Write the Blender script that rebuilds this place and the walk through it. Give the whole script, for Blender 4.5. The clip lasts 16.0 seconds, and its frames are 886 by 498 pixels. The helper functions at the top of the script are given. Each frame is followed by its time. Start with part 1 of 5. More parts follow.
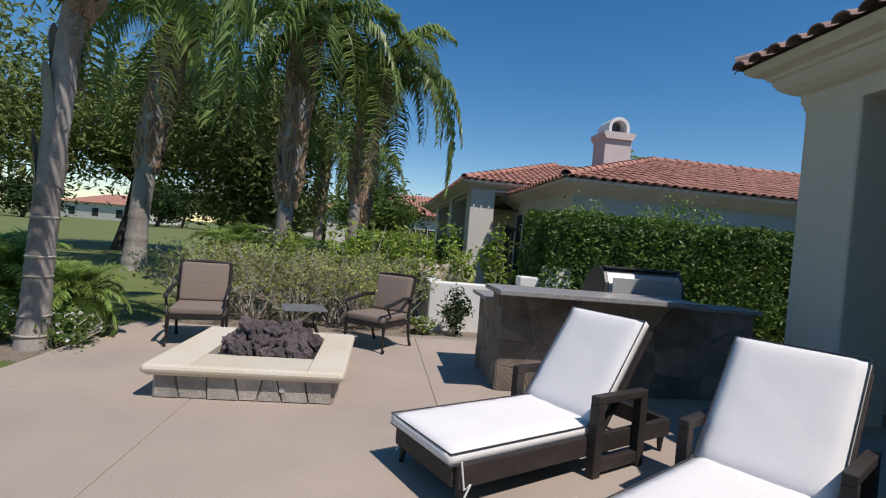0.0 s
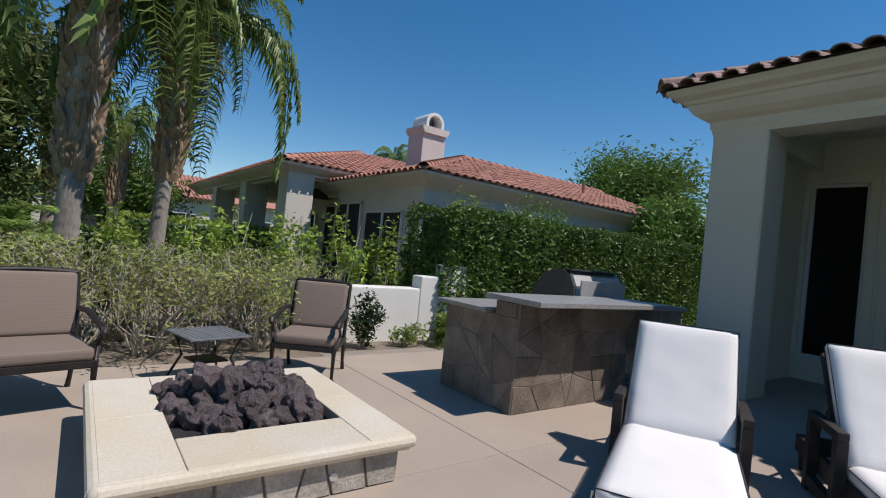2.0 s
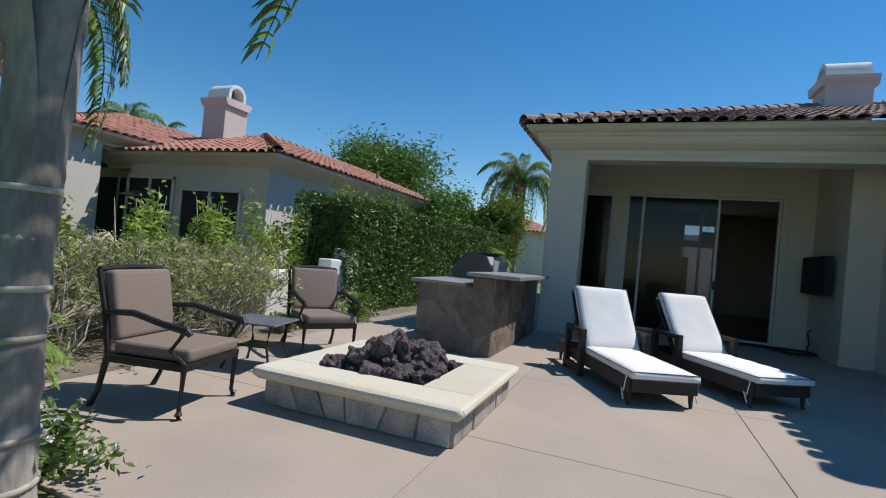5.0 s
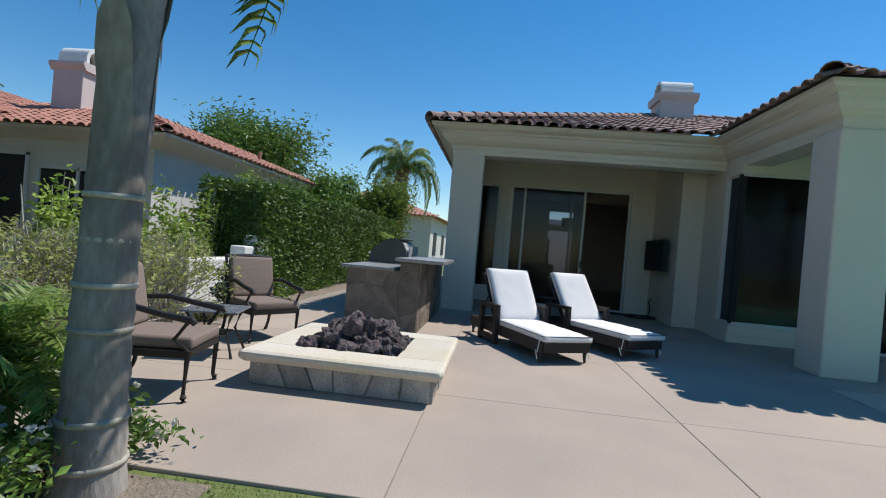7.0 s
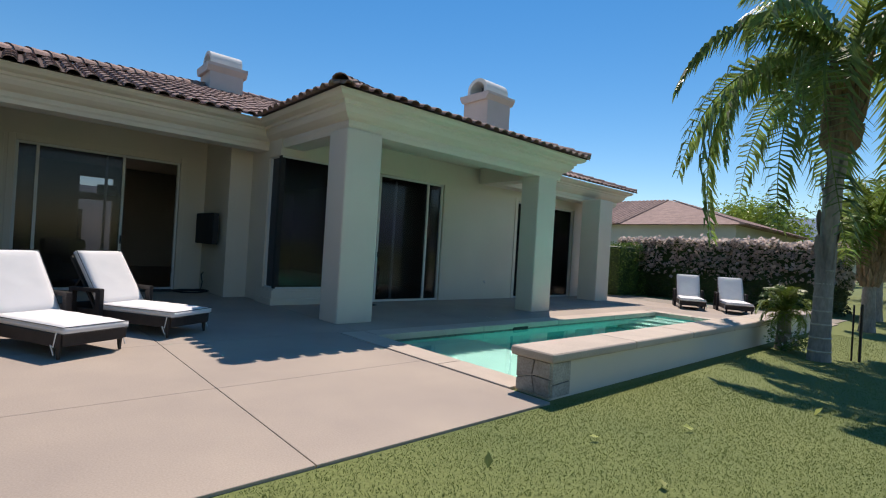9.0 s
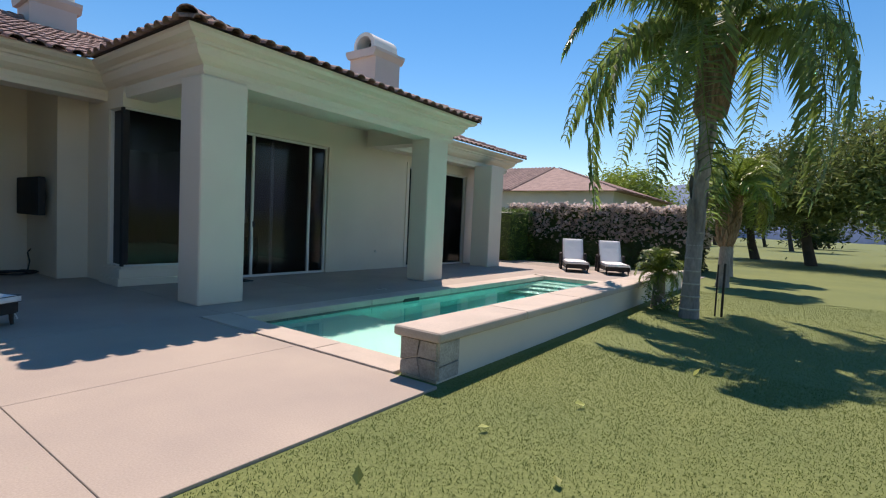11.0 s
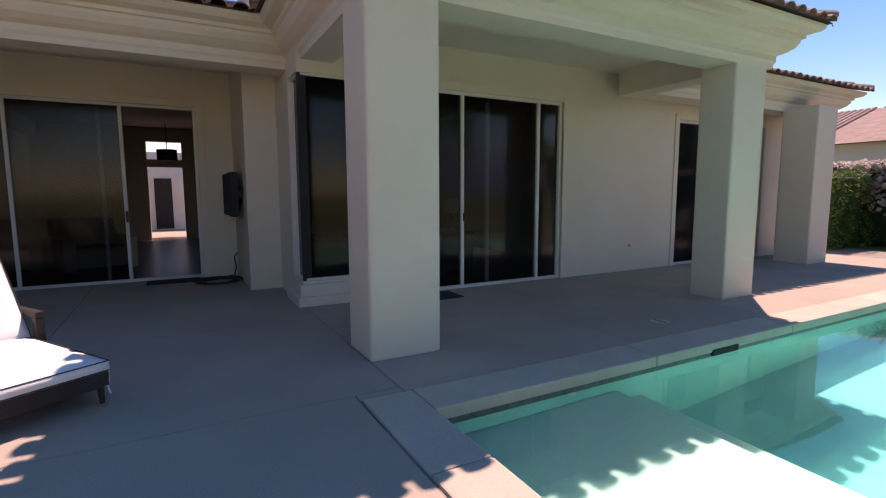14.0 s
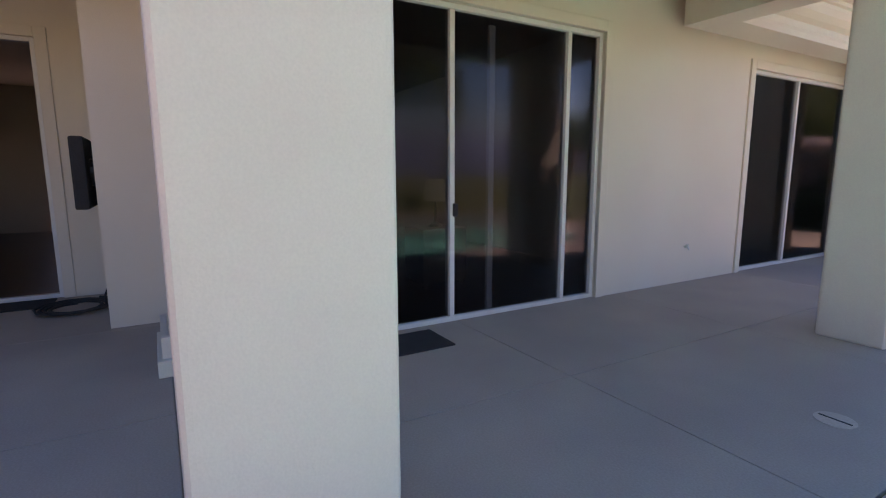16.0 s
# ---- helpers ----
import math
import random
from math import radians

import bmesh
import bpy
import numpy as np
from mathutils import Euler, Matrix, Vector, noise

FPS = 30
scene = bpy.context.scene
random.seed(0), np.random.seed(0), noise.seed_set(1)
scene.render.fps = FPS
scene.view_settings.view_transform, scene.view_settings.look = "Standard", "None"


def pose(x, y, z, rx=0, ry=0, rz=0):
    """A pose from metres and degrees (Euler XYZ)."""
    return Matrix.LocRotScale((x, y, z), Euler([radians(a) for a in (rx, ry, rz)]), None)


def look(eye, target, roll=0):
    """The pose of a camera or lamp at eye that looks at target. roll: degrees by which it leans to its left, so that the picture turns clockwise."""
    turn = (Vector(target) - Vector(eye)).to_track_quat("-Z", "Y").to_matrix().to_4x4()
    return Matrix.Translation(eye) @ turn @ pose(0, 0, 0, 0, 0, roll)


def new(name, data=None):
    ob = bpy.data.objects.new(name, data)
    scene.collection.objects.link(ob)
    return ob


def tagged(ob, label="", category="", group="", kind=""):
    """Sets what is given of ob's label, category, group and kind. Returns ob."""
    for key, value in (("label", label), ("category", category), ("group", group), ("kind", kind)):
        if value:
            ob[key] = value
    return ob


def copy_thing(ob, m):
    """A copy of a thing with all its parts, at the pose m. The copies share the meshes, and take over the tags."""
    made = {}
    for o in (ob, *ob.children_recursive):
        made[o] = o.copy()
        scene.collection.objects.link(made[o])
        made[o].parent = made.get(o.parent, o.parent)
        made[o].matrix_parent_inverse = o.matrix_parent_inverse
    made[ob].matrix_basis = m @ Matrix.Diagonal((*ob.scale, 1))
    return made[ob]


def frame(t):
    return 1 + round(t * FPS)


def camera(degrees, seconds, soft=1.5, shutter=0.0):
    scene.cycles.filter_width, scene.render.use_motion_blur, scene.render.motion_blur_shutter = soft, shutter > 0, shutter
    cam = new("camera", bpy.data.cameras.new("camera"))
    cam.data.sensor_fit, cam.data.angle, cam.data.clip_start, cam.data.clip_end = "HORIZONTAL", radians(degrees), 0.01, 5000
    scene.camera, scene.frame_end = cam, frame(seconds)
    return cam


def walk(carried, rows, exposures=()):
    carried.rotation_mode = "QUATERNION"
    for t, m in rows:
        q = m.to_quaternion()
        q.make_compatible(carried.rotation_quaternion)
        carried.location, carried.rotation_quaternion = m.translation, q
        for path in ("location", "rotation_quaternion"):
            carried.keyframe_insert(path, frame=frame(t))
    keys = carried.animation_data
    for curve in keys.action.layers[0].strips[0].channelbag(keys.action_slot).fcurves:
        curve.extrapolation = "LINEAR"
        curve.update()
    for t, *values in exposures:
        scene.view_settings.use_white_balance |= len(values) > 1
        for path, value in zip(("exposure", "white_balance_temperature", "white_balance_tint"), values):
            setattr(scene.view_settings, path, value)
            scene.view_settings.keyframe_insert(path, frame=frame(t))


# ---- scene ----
cam = camera(83.9, 16.0, soft=1.1)
PATH = [
    (0, (-1.62, 1.367, 1.354), (-1.368, 3.35, 1.323), 4.9),
    (0.5, (-2.016, 1.839, 1.338), (-1.653, 3.806, 1.306), 5.1),
    (1, (-2.456, 2.276, 1.324), (-1.754, 4.149, 1.308), 5.3),
    (1.5, (-2.947, 2.664, 1.303), (-1.977, 4.413, 1.306), 5.5),
    (2, (-3.411, 3.01, 1.281), (-2.222, 4.618, 1.294), 5.7),
    (2.5, (-3.935, 3.323, 1.271), (-2.548, 4.764, 1.295), 5.7),
    (3, (-4.333, 3.624, 1.21), (-2.799, 4.907, 1.245), 5.9),
    (3.5, (-4.717, 3.837, 1.187), (-3.048, 4.938, 1.238), 6.0),
    (4, (-5.172, 3.952, 1.155), (-3.404, 4.886, 1.204), 5.6),
    (6.5, (-6.77, 4.887, 1.155), (-4.822, 5.339, 1.146), 5.2),
    (7, (-6.826, 4.905, 1.163), (-4.837, 5.121, 1.156), 4.9),
    (7.5, (-6.89, 4.865, 1.192), (-4.899, 4.669, 1.189), 4.7),
    (8, (-6.95, 4.814, 1.212), (-5.061, 4.158, 1.218), 4.3),
    (8.5, (-7.015, 4.793, 1.213), (-5.323, 3.727, 1.224), 3.9),
    (9, (-7.068, 4.772, 1.218), (-5.578, 3.438, 1.223), 3.5),
    (9.5, (-7.097, 4.76, 1.235), (-5.811, 3.229, 1.226), 3.2),
    (12, (-6.126, 3.641, 1.222), (-4.953, 2.028, 1.086), 2.4),
    (12.5, (-5.657, 3.341, 1.259), (-4.392, 1.801, 1.1), 2.0),
    (13, (-5.191, 3.026, 1.275), (-3.67, 1.741, 1.09), 1.1),
    (13.5, (-4.7, 2.635, 1.288), (-3.006, 1.591, 1.091), 0.1),
    (14, (-4.198, 2.294, 1.376), (-2.451, 1.347, 1.153), -0.2),
    (14.5, (-3.625, 1.945, 1.41), (-1.88, 1.0, 1.159), -0.2),
    (15, (-3.028, 1.636, 1.386), (-1.285, 0.691, 1.122), -0.3),
    (15.5, (-2.433, 1.292, 1.406), (-0.7, 0.338, 1.115), -0.3),
    (16, (-1.878, 0.957, 1.367), (-0.169, -0.036, 1.064), -0.1),
]
EXPOSURES = [(0, 0.05, 6650, 15), (4, 0.1, 6500, 11), (6.5, 0.25, 6350, 9), (9.5, 0.33, 7200, 18), (12, 0.55, 7350, 26), (13.5, 0.55, 7900, 39), (14.5, 1.1, 8450, 47), (15.2, 1.45, 8450, 50), (16, 1.72, 8400, 55)]
walk(cam, [(t, look(eye, target, roll)) for t, eye, target, roll in PATH], EXPOSURES)

# ---- world and sun ----
SUN_DIR = Vector((1.27, -1.67, 3.45)).normalized()
world = bpy.data.worlds.new("sky")
scene.world = world
world.use_nodes = True
wn, wl = world.node_tree.nodes, world.node_tree.links
sky = wn.new("ShaderNodeTexSky")
sky.sky_type = "NISHITA"
sky.sun_disc = False
sky.sun_elevation = math.asin(SUN_DIR.z)
sky.sun_rotation = math.atan2(SUN_DIR.x, SUN_DIR.y)
sky.air_density, sky.dust_density, sky.ozone_density = 1.0, 0.0, 2.2
sat = wn.new("ShaderNodeHueSaturation")
sat.inputs["Saturation"].default_value = 1.36
sat.inputs["Hue"].default_value = 0.497
wl.new(sky.outputs[0], sat.inputs["Color"])
wl.new(sat.outputs[0], wn["Background"].inputs[0])
wn["Background"].inputs[1].default_value = 0.107
sun_data = bpy.data.lights.new("sun", "SUN")
sun_data.energy, sun_data.angle, sun_data.color = 4.0, radians(0.53), (1.0, 0.95, 0.88)
sun = new("sun", sun_data)
sun.matrix_world = look(SUN_DIR * 60, (0, 0, 0))

# ---- materials ----
def mat(name, col, rough=0.7, var=0.25, scale=4.0, fine=60.0, bump=0.2, metal=0.0, tone=None, rand=0.0, spec=0.4, trans=0.0, stretch=None):
    m = bpy.data.materials.new(name)
    m.use_nodes = True
    n, l = m.node_tree.nodes, m.node_tree.links
    b = n["Principled BSDF"]
    b.inputs["Roughness"].default_value = rough
    b.inputs["Metallic"].default_value = metal
    b.inputs["Specular IOR Level"].default_value = spec
    co = n.new("ShaderNodeTexCoord")
    src = co.outputs["Object"]
    if stretch:
        mp = n.new("ShaderNodeMapping")
        mp.inputs["Scale"].default_value = stretch
        l.new(src, mp.inputs[0])
        src = mp.outputs[0]
    big, small = n.new("ShaderNodeTexNoise"), n.new("ShaderNodeTexNoise")
    big.inputs["Scale"].default_value, big.inputs["Detail"].default_value = scale, 4
    small.inputs["Scale"].default_value, small.inputs["Detail"].default_value = fine, 3
    l.new(src, big.inputs["Vector"])
    l.new(src, small.inputs["Vector"])
    dark = tone or tuple(c * (1 - var) for c in col)
    mix = n.new("ShaderNodeMix")
    mix.data_type = "RGBA"
    mix.inputs[6].default_value, mix.inputs[7].default_value = (*dark, 1), (*col, 1)
    ramp = n.new("ShaderNodeMapRange")
    ramp.inputs[1].default_value, ramp.inputs[2].default_value = 0.32, 0.68
    l.new(big.outputs[0], ramp.inputs[0])
    l.new(ramp.outputs[0], mix.inputs[0])
    hsv = n.new("ShaderNodeHueSaturation")
    l.new(mix.outputs[2], hsv.inputs["Color"])
    val = n.new("ShaderNodeMapRange")
    val.inputs[1].default_value, val.inputs[2].default_value = 0.3, 0.7
    val.inputs[3].default_value, val.inputs[4].default_value = 1 - var * 0.6, 1 + var * 0.4
    l.new(small.outputs[0], val.inputs[0])
    out = val.outputs[0]
    if rand:
        for source in ((n.new("ShaderNodeObjectInfo"), "Random"), (n.new("ShaderNodeNewGeometry"), "Random Per Island")):
            r = n.new("ShaderNodeMapRange")
            r.inputs[3].default_value, r.inputs[4].default_value = 1 - rand, 1 + rand
            l.new(source[0].outputs[source[1]], r.inputs[0])
            mul = n.new("ShaderNodeMath")
            mul.operation = "MULTIPLY"
            l.new(out, mul.inputs[0])
            l.new(r.outputs[0], mul.inputs[1])
            out = mul.outputs[0]
    l.new(out, hsv.inputs["Value"])
    l.new(hsv.outputs[0], b.inputs["Base Color"])
    if bump:
        bp = n.new("ShaderNodeBump")
        bp.inputs["Strength"].default_value, bp.inputs["Distance"].default_value = bump, 0.01
        l.new(small.outputs[0], bp.inputs["Height"])
        l.new(bp.outputs[0], b.inputs["Normal"])
    if trans:
        t = n.new("ShaderNodeBsdfTranslucent")
        l.new(hsv.outputs[0], t.inputs[0])
        ms = n.new("ShaderNodeMixShader")
        ms.inputs[0].default_value = trans
        l.new(b.outputs[0], ms.inputs[1])
        l.new(t.outputs[0], ms.inputs[2])
        l.new(ms.outputs[0], n["Material Output"].inputs[0])
    return m


def glass(name, tint, rough=0.0, reflect=0.09):
    m = bpy.data.materials.new(name)
    m.use_nodes = True
    n, l = m.node_tree.nodes, m.node_tree.links
    t, g, ms = n.new("ShaderNodeBsdfTransparent"), n.new("ShaderNodeBsdfGlossy"), n.new("ShaderNodeMixShader")
    t.inputs[0].default_value = (*tint, 1)
    g.inputs["Roughness"].default_value = rough
    fr = n.new("ShaderNodeFresnel")
    fr.inputs[0].default_value = 1.42
    ad = n.new("ShaderNodeMath")
    ad.operation = "ADD"
    ad.inputs[1].default_value = reflect
    l.new(fr.outputs[0], ad.inputs[0])
    l.new(ad.outputs[0], ms.inputs[0])
    l.new(t.outputs[0], ms.inputs[1])
    l.new(g.outputs[0], ms.inputs[2])
    l.new(ms.outputs[0], n["Material Output"].inputs[0])
    return m


STUCCO = mat("stucco", (0.70, 0.635, 0.53), 0.9, 0.06, 0.9, 110, 0.12)
STUCCO_NB = mat("stucco_neighbour", (0.66, 0.63, 0.57), 0.9, 0.10, 1.2, 90, 0.3)
PINK_STUCCO = mat("pale_pink_stucco", (0.66, 0.56, 0.52), 0.9, 0.08, 1.5, 90, 0.3)
WHITE_STUCCO = mat("white_stucco", (0.80, 0.79, 0.76), 0.9, 0.08, 2, 90, 0.3)
TILE_RED = mat("clay_tile_red", (0.46, 0.22, 0.16), 0.85, 0.25, 3, 40, 0.3, rand=0.16)
TILE_BROWN = mat("clay_tile_brown", (0.36, 0.235, 0.20), 0.85, 0.3, 3, 40, 0.3, rand=0.2)
UNDERLAY = mat("roof_underlay", (0.10, 0.06, 0.05), 0.9, 0.3, 3, 40, 0.2)
CONCRETE = mat("tan_concrete", (0.43, 0.355, 0.29), 0.85, 0.16, 0.9, 90, 0.07, tone=(0.355, 0.295, 0.25), rand=0.015)
COPING = mat("sandstone_coping", (0.55, 0.46, 0.38), 0.8, 0.14, 2.5, 70, 0.08, rand=0.06)
LIMESTONE = mat("cream_limestone", (0.63, 0.58, 0.49), 0.75, 0.14, 2.2, 60, 0.2, tone=(0.60, 0.53, 0.40), rand=0.05)
FLAGSTONE = mat("grey_flagstone", (0.50, 0.46, 0.40), 0.85, 0.35, 6, 55, 0.6, tone=(0.33, 0.30, 0.265), rand=0.22)
MORTAR = mat("mortar", (0.33, 0.29, 0.245), 0.95, 0.2, 5, 60, 0.4)
# brownish stone, with the shade on the island's faces darkened into the colour
FLAGSTONE_BROWN_SHADED = mat("shaded_brown_flagstone", (0.30, 0.25, 0.20), 0.85, 0.35, 5, 55, 0.6, tone=(0.19, 0.155, 0.125), rand=0.28)
GRANITE = mat("grey_granite", (0.36, 0.35, 0.34), 0.35, 0.25, 30, 200, 0.05)
LAVA = mat("lava_rock", (0.20, 0.16, 0.165), 0.95, 0.4, 8, 60, 1.0, rand=0.25)
GRASS = mat("lawn_grass", (0.17, 0.20, 0.06), 0.9, 0.3, 0.5, 40, 0.6, tone=(0.13, 0.165, 0.05))
BLADES = mat("grass_blades", (0.18, 0.23, 0.065), 0.7, 0.2, 0.6, 20, 0, rand=0.09, trans=0.25)
SOIL = mat("dry_soil", (0.27, 0.22, 0.17), 0.95, 0.35, 3, 50, 0.8)
LEAF = mat("hedge_leaf", (0.16, 0.27, 0.05), 0.45, 0.3, 1.2, 15, 0, rand=0.3, trans=0.28)
LEAF_LIGHT = mat("bright_leaf", (0.30, 0.41, 0.07), 0.45, 0.3, 2, 15, 0, rand=0.3, trans=0.35)
LEAF_DRY = mat("sparse_leaf", (0.42, 0.46, 0.15), 0.6, 0.25, 2, 15, 0, rand=0.3, trans=0.4)
TWIG = mat("grey_twig", (0.50, 0.46, 0.38), 0.9, 0.3, 6, 40, 0.2, rand=0.2)
LEAF_MESQ = mat("feathery_leaf", (0.23, 0.29, 0.09), 0.6, 0.3, 0.8, 12, 0, rand=0.3, trans=0.35)
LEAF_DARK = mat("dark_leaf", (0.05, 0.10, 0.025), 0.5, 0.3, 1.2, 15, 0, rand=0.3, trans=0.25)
LEAF_OLEANDER = mat("oleander_leaf", (0.11, 0.15, 0.06), 0.6, 0.3, 1.2, 15, 0, rand=0.3, trans=0.25)
BLOSSOM = mat("pale_pink_blossom", (0.68, 0.58, 0.53), 0.7, 0.2, 4, 20, 0, rand=0.2, trans=0.5)
WHITE_FLOWER = mat("white_petals", (0.8, 0.8, 0.76), 0.6, 0.1, 4, 20, 0, trans=0.3)
FROND = mat("palm_frond", (0.235, 0.325, 0.09), 0.4, 0.3, 1.2, 10, 0, rand=0.28, trans=0.42)
FROND_FINE = mat("fine_green_frond", (0.36, 0.50, 0.14), 0.4, 0.3, 1.2, 10, 0, rand=0.25, trans=0.5)
FROND_DRY = mat("dead_frond", (0.33, 0.25, 0.16), 0.8, 0.3, 2, 10, 0, rand=0.2, trans=0.2)
FROND_BRIGHT = mat("young_frond", (0.24, 0.33, 0.06), 0.4, 0.3, 1.2, 10, 0, rand=0.25, trans=0.35)
BARK_PALM = mat("grey_palm_bark", (0.40, 0.36, 0.32), 0.9, 0.35, 3, 30, 0.8, tone=(0.22, 0.19, 0.165), stretch=(1, 1, 0.35))
BARK_BOOTS = mat("fibrous_palm_boots", (0.42, 0.29, 0.19), 0.95, 0.45, 5, 30, 0.9, rand=0.2, stretch=(1, 1, 0.3))
BARK_DARK = mat("dark_bark", (0.10, 0.08, 0.065), 0.95, 0.3, 5, 30, 0.9)
CUSHION = mat("white_cushion", (0.82, 0.80, 0.79), 0.9, 0.03, 3, 160, 0.12)
PIPING = mat("dark_piping", (0.05, 0.05, 0.055), 0.8, 0.1, 3, 60, 0)
IRON = mat("black_cast_aluminium", (0.028, 0.024, 0.022), 0.45, 0.3, 8, 80, 0.15)
TABLETOP = mat("grey_lattice_metal", (0.20, 0.21, 0.23), 0.4, 0.2, 8, 80, 0.15)
STEEL = mat("brushed_steel", (0.62, 0.62, 0.62), 0.42, 0.1, 4, 80, 0.05, metal=0.5, stretch=(1, 1, 12))
STEEL_DARK = mat("dark_grill_steel", (0.10, 0.10, 0.10), 0.45, 0.2, 6, 60, 0.1, metal=0.6)
ALU = mat("pale_window_frame", (0.66, 0.65, 0.61), 0.5, 0.05, 3, 50, 0.03)
TINTED = glass("tinted_glass", (0.50, 0.51, 0.54), 0.09, -0.008)
# darker, blurrier glass copy that keeps pale reflections off the bay side pane
DULL_GLASS = glass("dull_dark_glass", (0.24, 0.24, 0.25), 0.6, 0.0)
ROOM = mat("interior_wall", (0.52, 0.47, 0.40), 0.9, 0.06, 1, 60, 0.05)
WOODFLOOR = mat("dark_wood_floor", (0.09, 0.055, 0.035), 0.3, 0.3, 3, 40, 0.1, stretch=(0.4, 6, 1))
# pale plaster; the tint light takes on in deeper water is painted in
PLASTER_DEPTH_TINT = mat("pool_plaster", (0.12, 0.58, 0.54), 0.8, 0.08, 1.5, 60, 0.1)
PLASTER_SHELF = mat("pale_pool_plaster", (0.46, 0.62, 0.58), 0.8, 0.08, 1.5, 60, 0.1)
POOL_TILE = mat("waterline_tile", (0.15, 0.17, 0.15), 0.4, 0.3, 12, 60, 0.1)
RUBBER = mat("dark_rubber", (0.03, 0.03, 0.032), 0.8, 0.2, 8, 60, 0.3)
CANVAS = mat("beige_canvas", (0.45, 0.38, 0.29), 0.9, 0.15, 3, 60, 0.2)
LAMPSHADE = mat("cream_lampshade", (0.62, 0.55, 0.42), 0.9, 0.05, 3, 60, 0)
MOUNTAIN = mat("hazy_mountain", (0.22, 0.29, 0.42), 1.0, 0.15, 0.01, 0.05, 0)
ROPE = mat("white_tie", (0.75, 0.74, 0.70), 0.9, 0.05, 3, 60, 0)


def woven(name, col):
    m = mat(name, col, 0.6, 0.3, 8, 90, 0.1)
    n, l = m.node_tree.nodes, m.node_tree.links
    w = n.new("ShaderNodeTexBrick")
    w.inputs["Scale"].default_value = 40
    w.inputs["Color1"].default_value, w.inputs["Color2"].default_value, w.inputs["Mortar"].default_value = (1, 1, 1, 1), (0.6, 0.6, 0.6, 1), (0, 0, 0, 1)
    w.inputs["Mortar Size"].default_value = 0.03
    co = n.new("ShaderNodeTexCoord")
    l.new(co.outputs["Object"], w.inputs["Vector"])
    bp = n.new("ShaderNodeBump")
    bp.inputs["Strength"].default_value, bp.inputs["Distance"].default_value = 0.8, 0.004
    l.new(w.outputs["Color"], bp.inputs["Height"])
    l.new(bp.outputs[0], n["Principled BSDF"].inputs["Normal"])
    return m


def striped(name, a, b, scale):
    m = mat(name, a, 0.9, 0.1, 4, 120, 0.1)
    n, l = m.node_tree.nodes, m.node_tree.links
    w = n.new("ShaderNodeTexWave")
    w.bands_direction = "Z"
    w.inputs["Scale"].default_value = scale
    co = n.new("ShaderNodeTexCoord")
    l.new(co.outputs["Object"], w.inputs["Vector"])
    mix = n.new("ShaderNodeMix")
    mix.data_type = "RGBA"
    mix.inputs[6].default_value, mix.inputs[7].default_value = (*a, 1), (*b, 1)
    l.new(w.outputs["Fac"], mix.inputs[0])
    l.new(mix.outputs[2], n["Principled BSDF"].inputs["Base Color"])
    return m


WICKER = woven("dark_wicker", (0.045, 0.036, 0.033))
TAUPE = striped("taupe_striped_fabric", (0.235, 0.185, 0.155), (0.19, 0.145, 0.12), 22)

water_m = bpy.data.materials.new("pool_water")
water_m.use_nodes = True
_n, _l = water_m.node_tree.nodes, water_m.node_tree.links
_g, _wn, _wb = _n.new("ShaderNodeBsdfGlass"), _n.new("ShaderNodeTexNoise"), _n.new("ShaderNodeBump")
_g.inputs["Color"].default_value, _g.inputs["IOR"].default_value = (0.72, 0.97, 0.95, 1), 1.33
_wn.inputs["Scale"].default_value = 5
_wb.inputs["Strength"].default_value, _wb.inputs["Distance"].default_value = 0.12, 0.02
_l.new(_wn.outputs[0], _wb.inputs["Height"])
_l.new(_wb.outputs[0], _g.inputs["Normal"])
_l.new(_g.outputs[0], _n["Material Output"].inputs[0])


# ---- mesh helpers ----
def link(name, bm, material, parent=None, label="", smooth=False):
    me = bpy.data.meshes.new(name)
    bm.to_mesh(me)
    bm.free()
    me.materials.append(material)
    if smooth:
        for p in me.polygons:
            p.use_smooth = True
    ob = new(name, me)
    if parent:
        ob.parent = parent
    if label:
        ob["label"] = label
    return ob


def part(name, bm, material, parent, label="", smooth=False):
    return link(name, bm, material, parent, label, smooth)


def raw(name, verts, faces, material, parent=None, smooth=False):
    me = bpy.data.meshes.new(name)
    me.from_pydata([tuple(v) for v in verts], [], [tuple(int(i) for i in f) for f in faces])
    me.materials.append(material)
    if smooth:
        for p in me.polygons:
            p.use_smooth = True
    ob = new(name, me)
    if parent:
        ob.parent = parent
    return ob


def thing(name, label, category, group="", kind="", at=None):
    ob = new(name)
    ob.empty_display_size = 0.1
    if at is not None:
        ob.matrix_basis = at
    return tagged(ob, label, category, group, kind)


def box(x0, x1, y0, y1, z0, z1, bevel=0.0, bm=None, seg=2):
    b = bmesh.new() if bm is None else bm
    r = bmesh.ops.create_cube(b, size=1.0, matrix=Matrix.LocRotScale(((x0 + x1) / 2, (y0 + y1) / 2, (z0 + z1) / 2), None, (abs(x1 - x0), abs(y1 - y0), abs(z1 - z0))))
    if bevel:
        es = {e for v in r["verts"] for e in v.link_edges}
        bmesh.ops.bevel(b, geom=list(es), offset=bevel, segments=seg, affect="EDGES", profile=0.6)
    return b


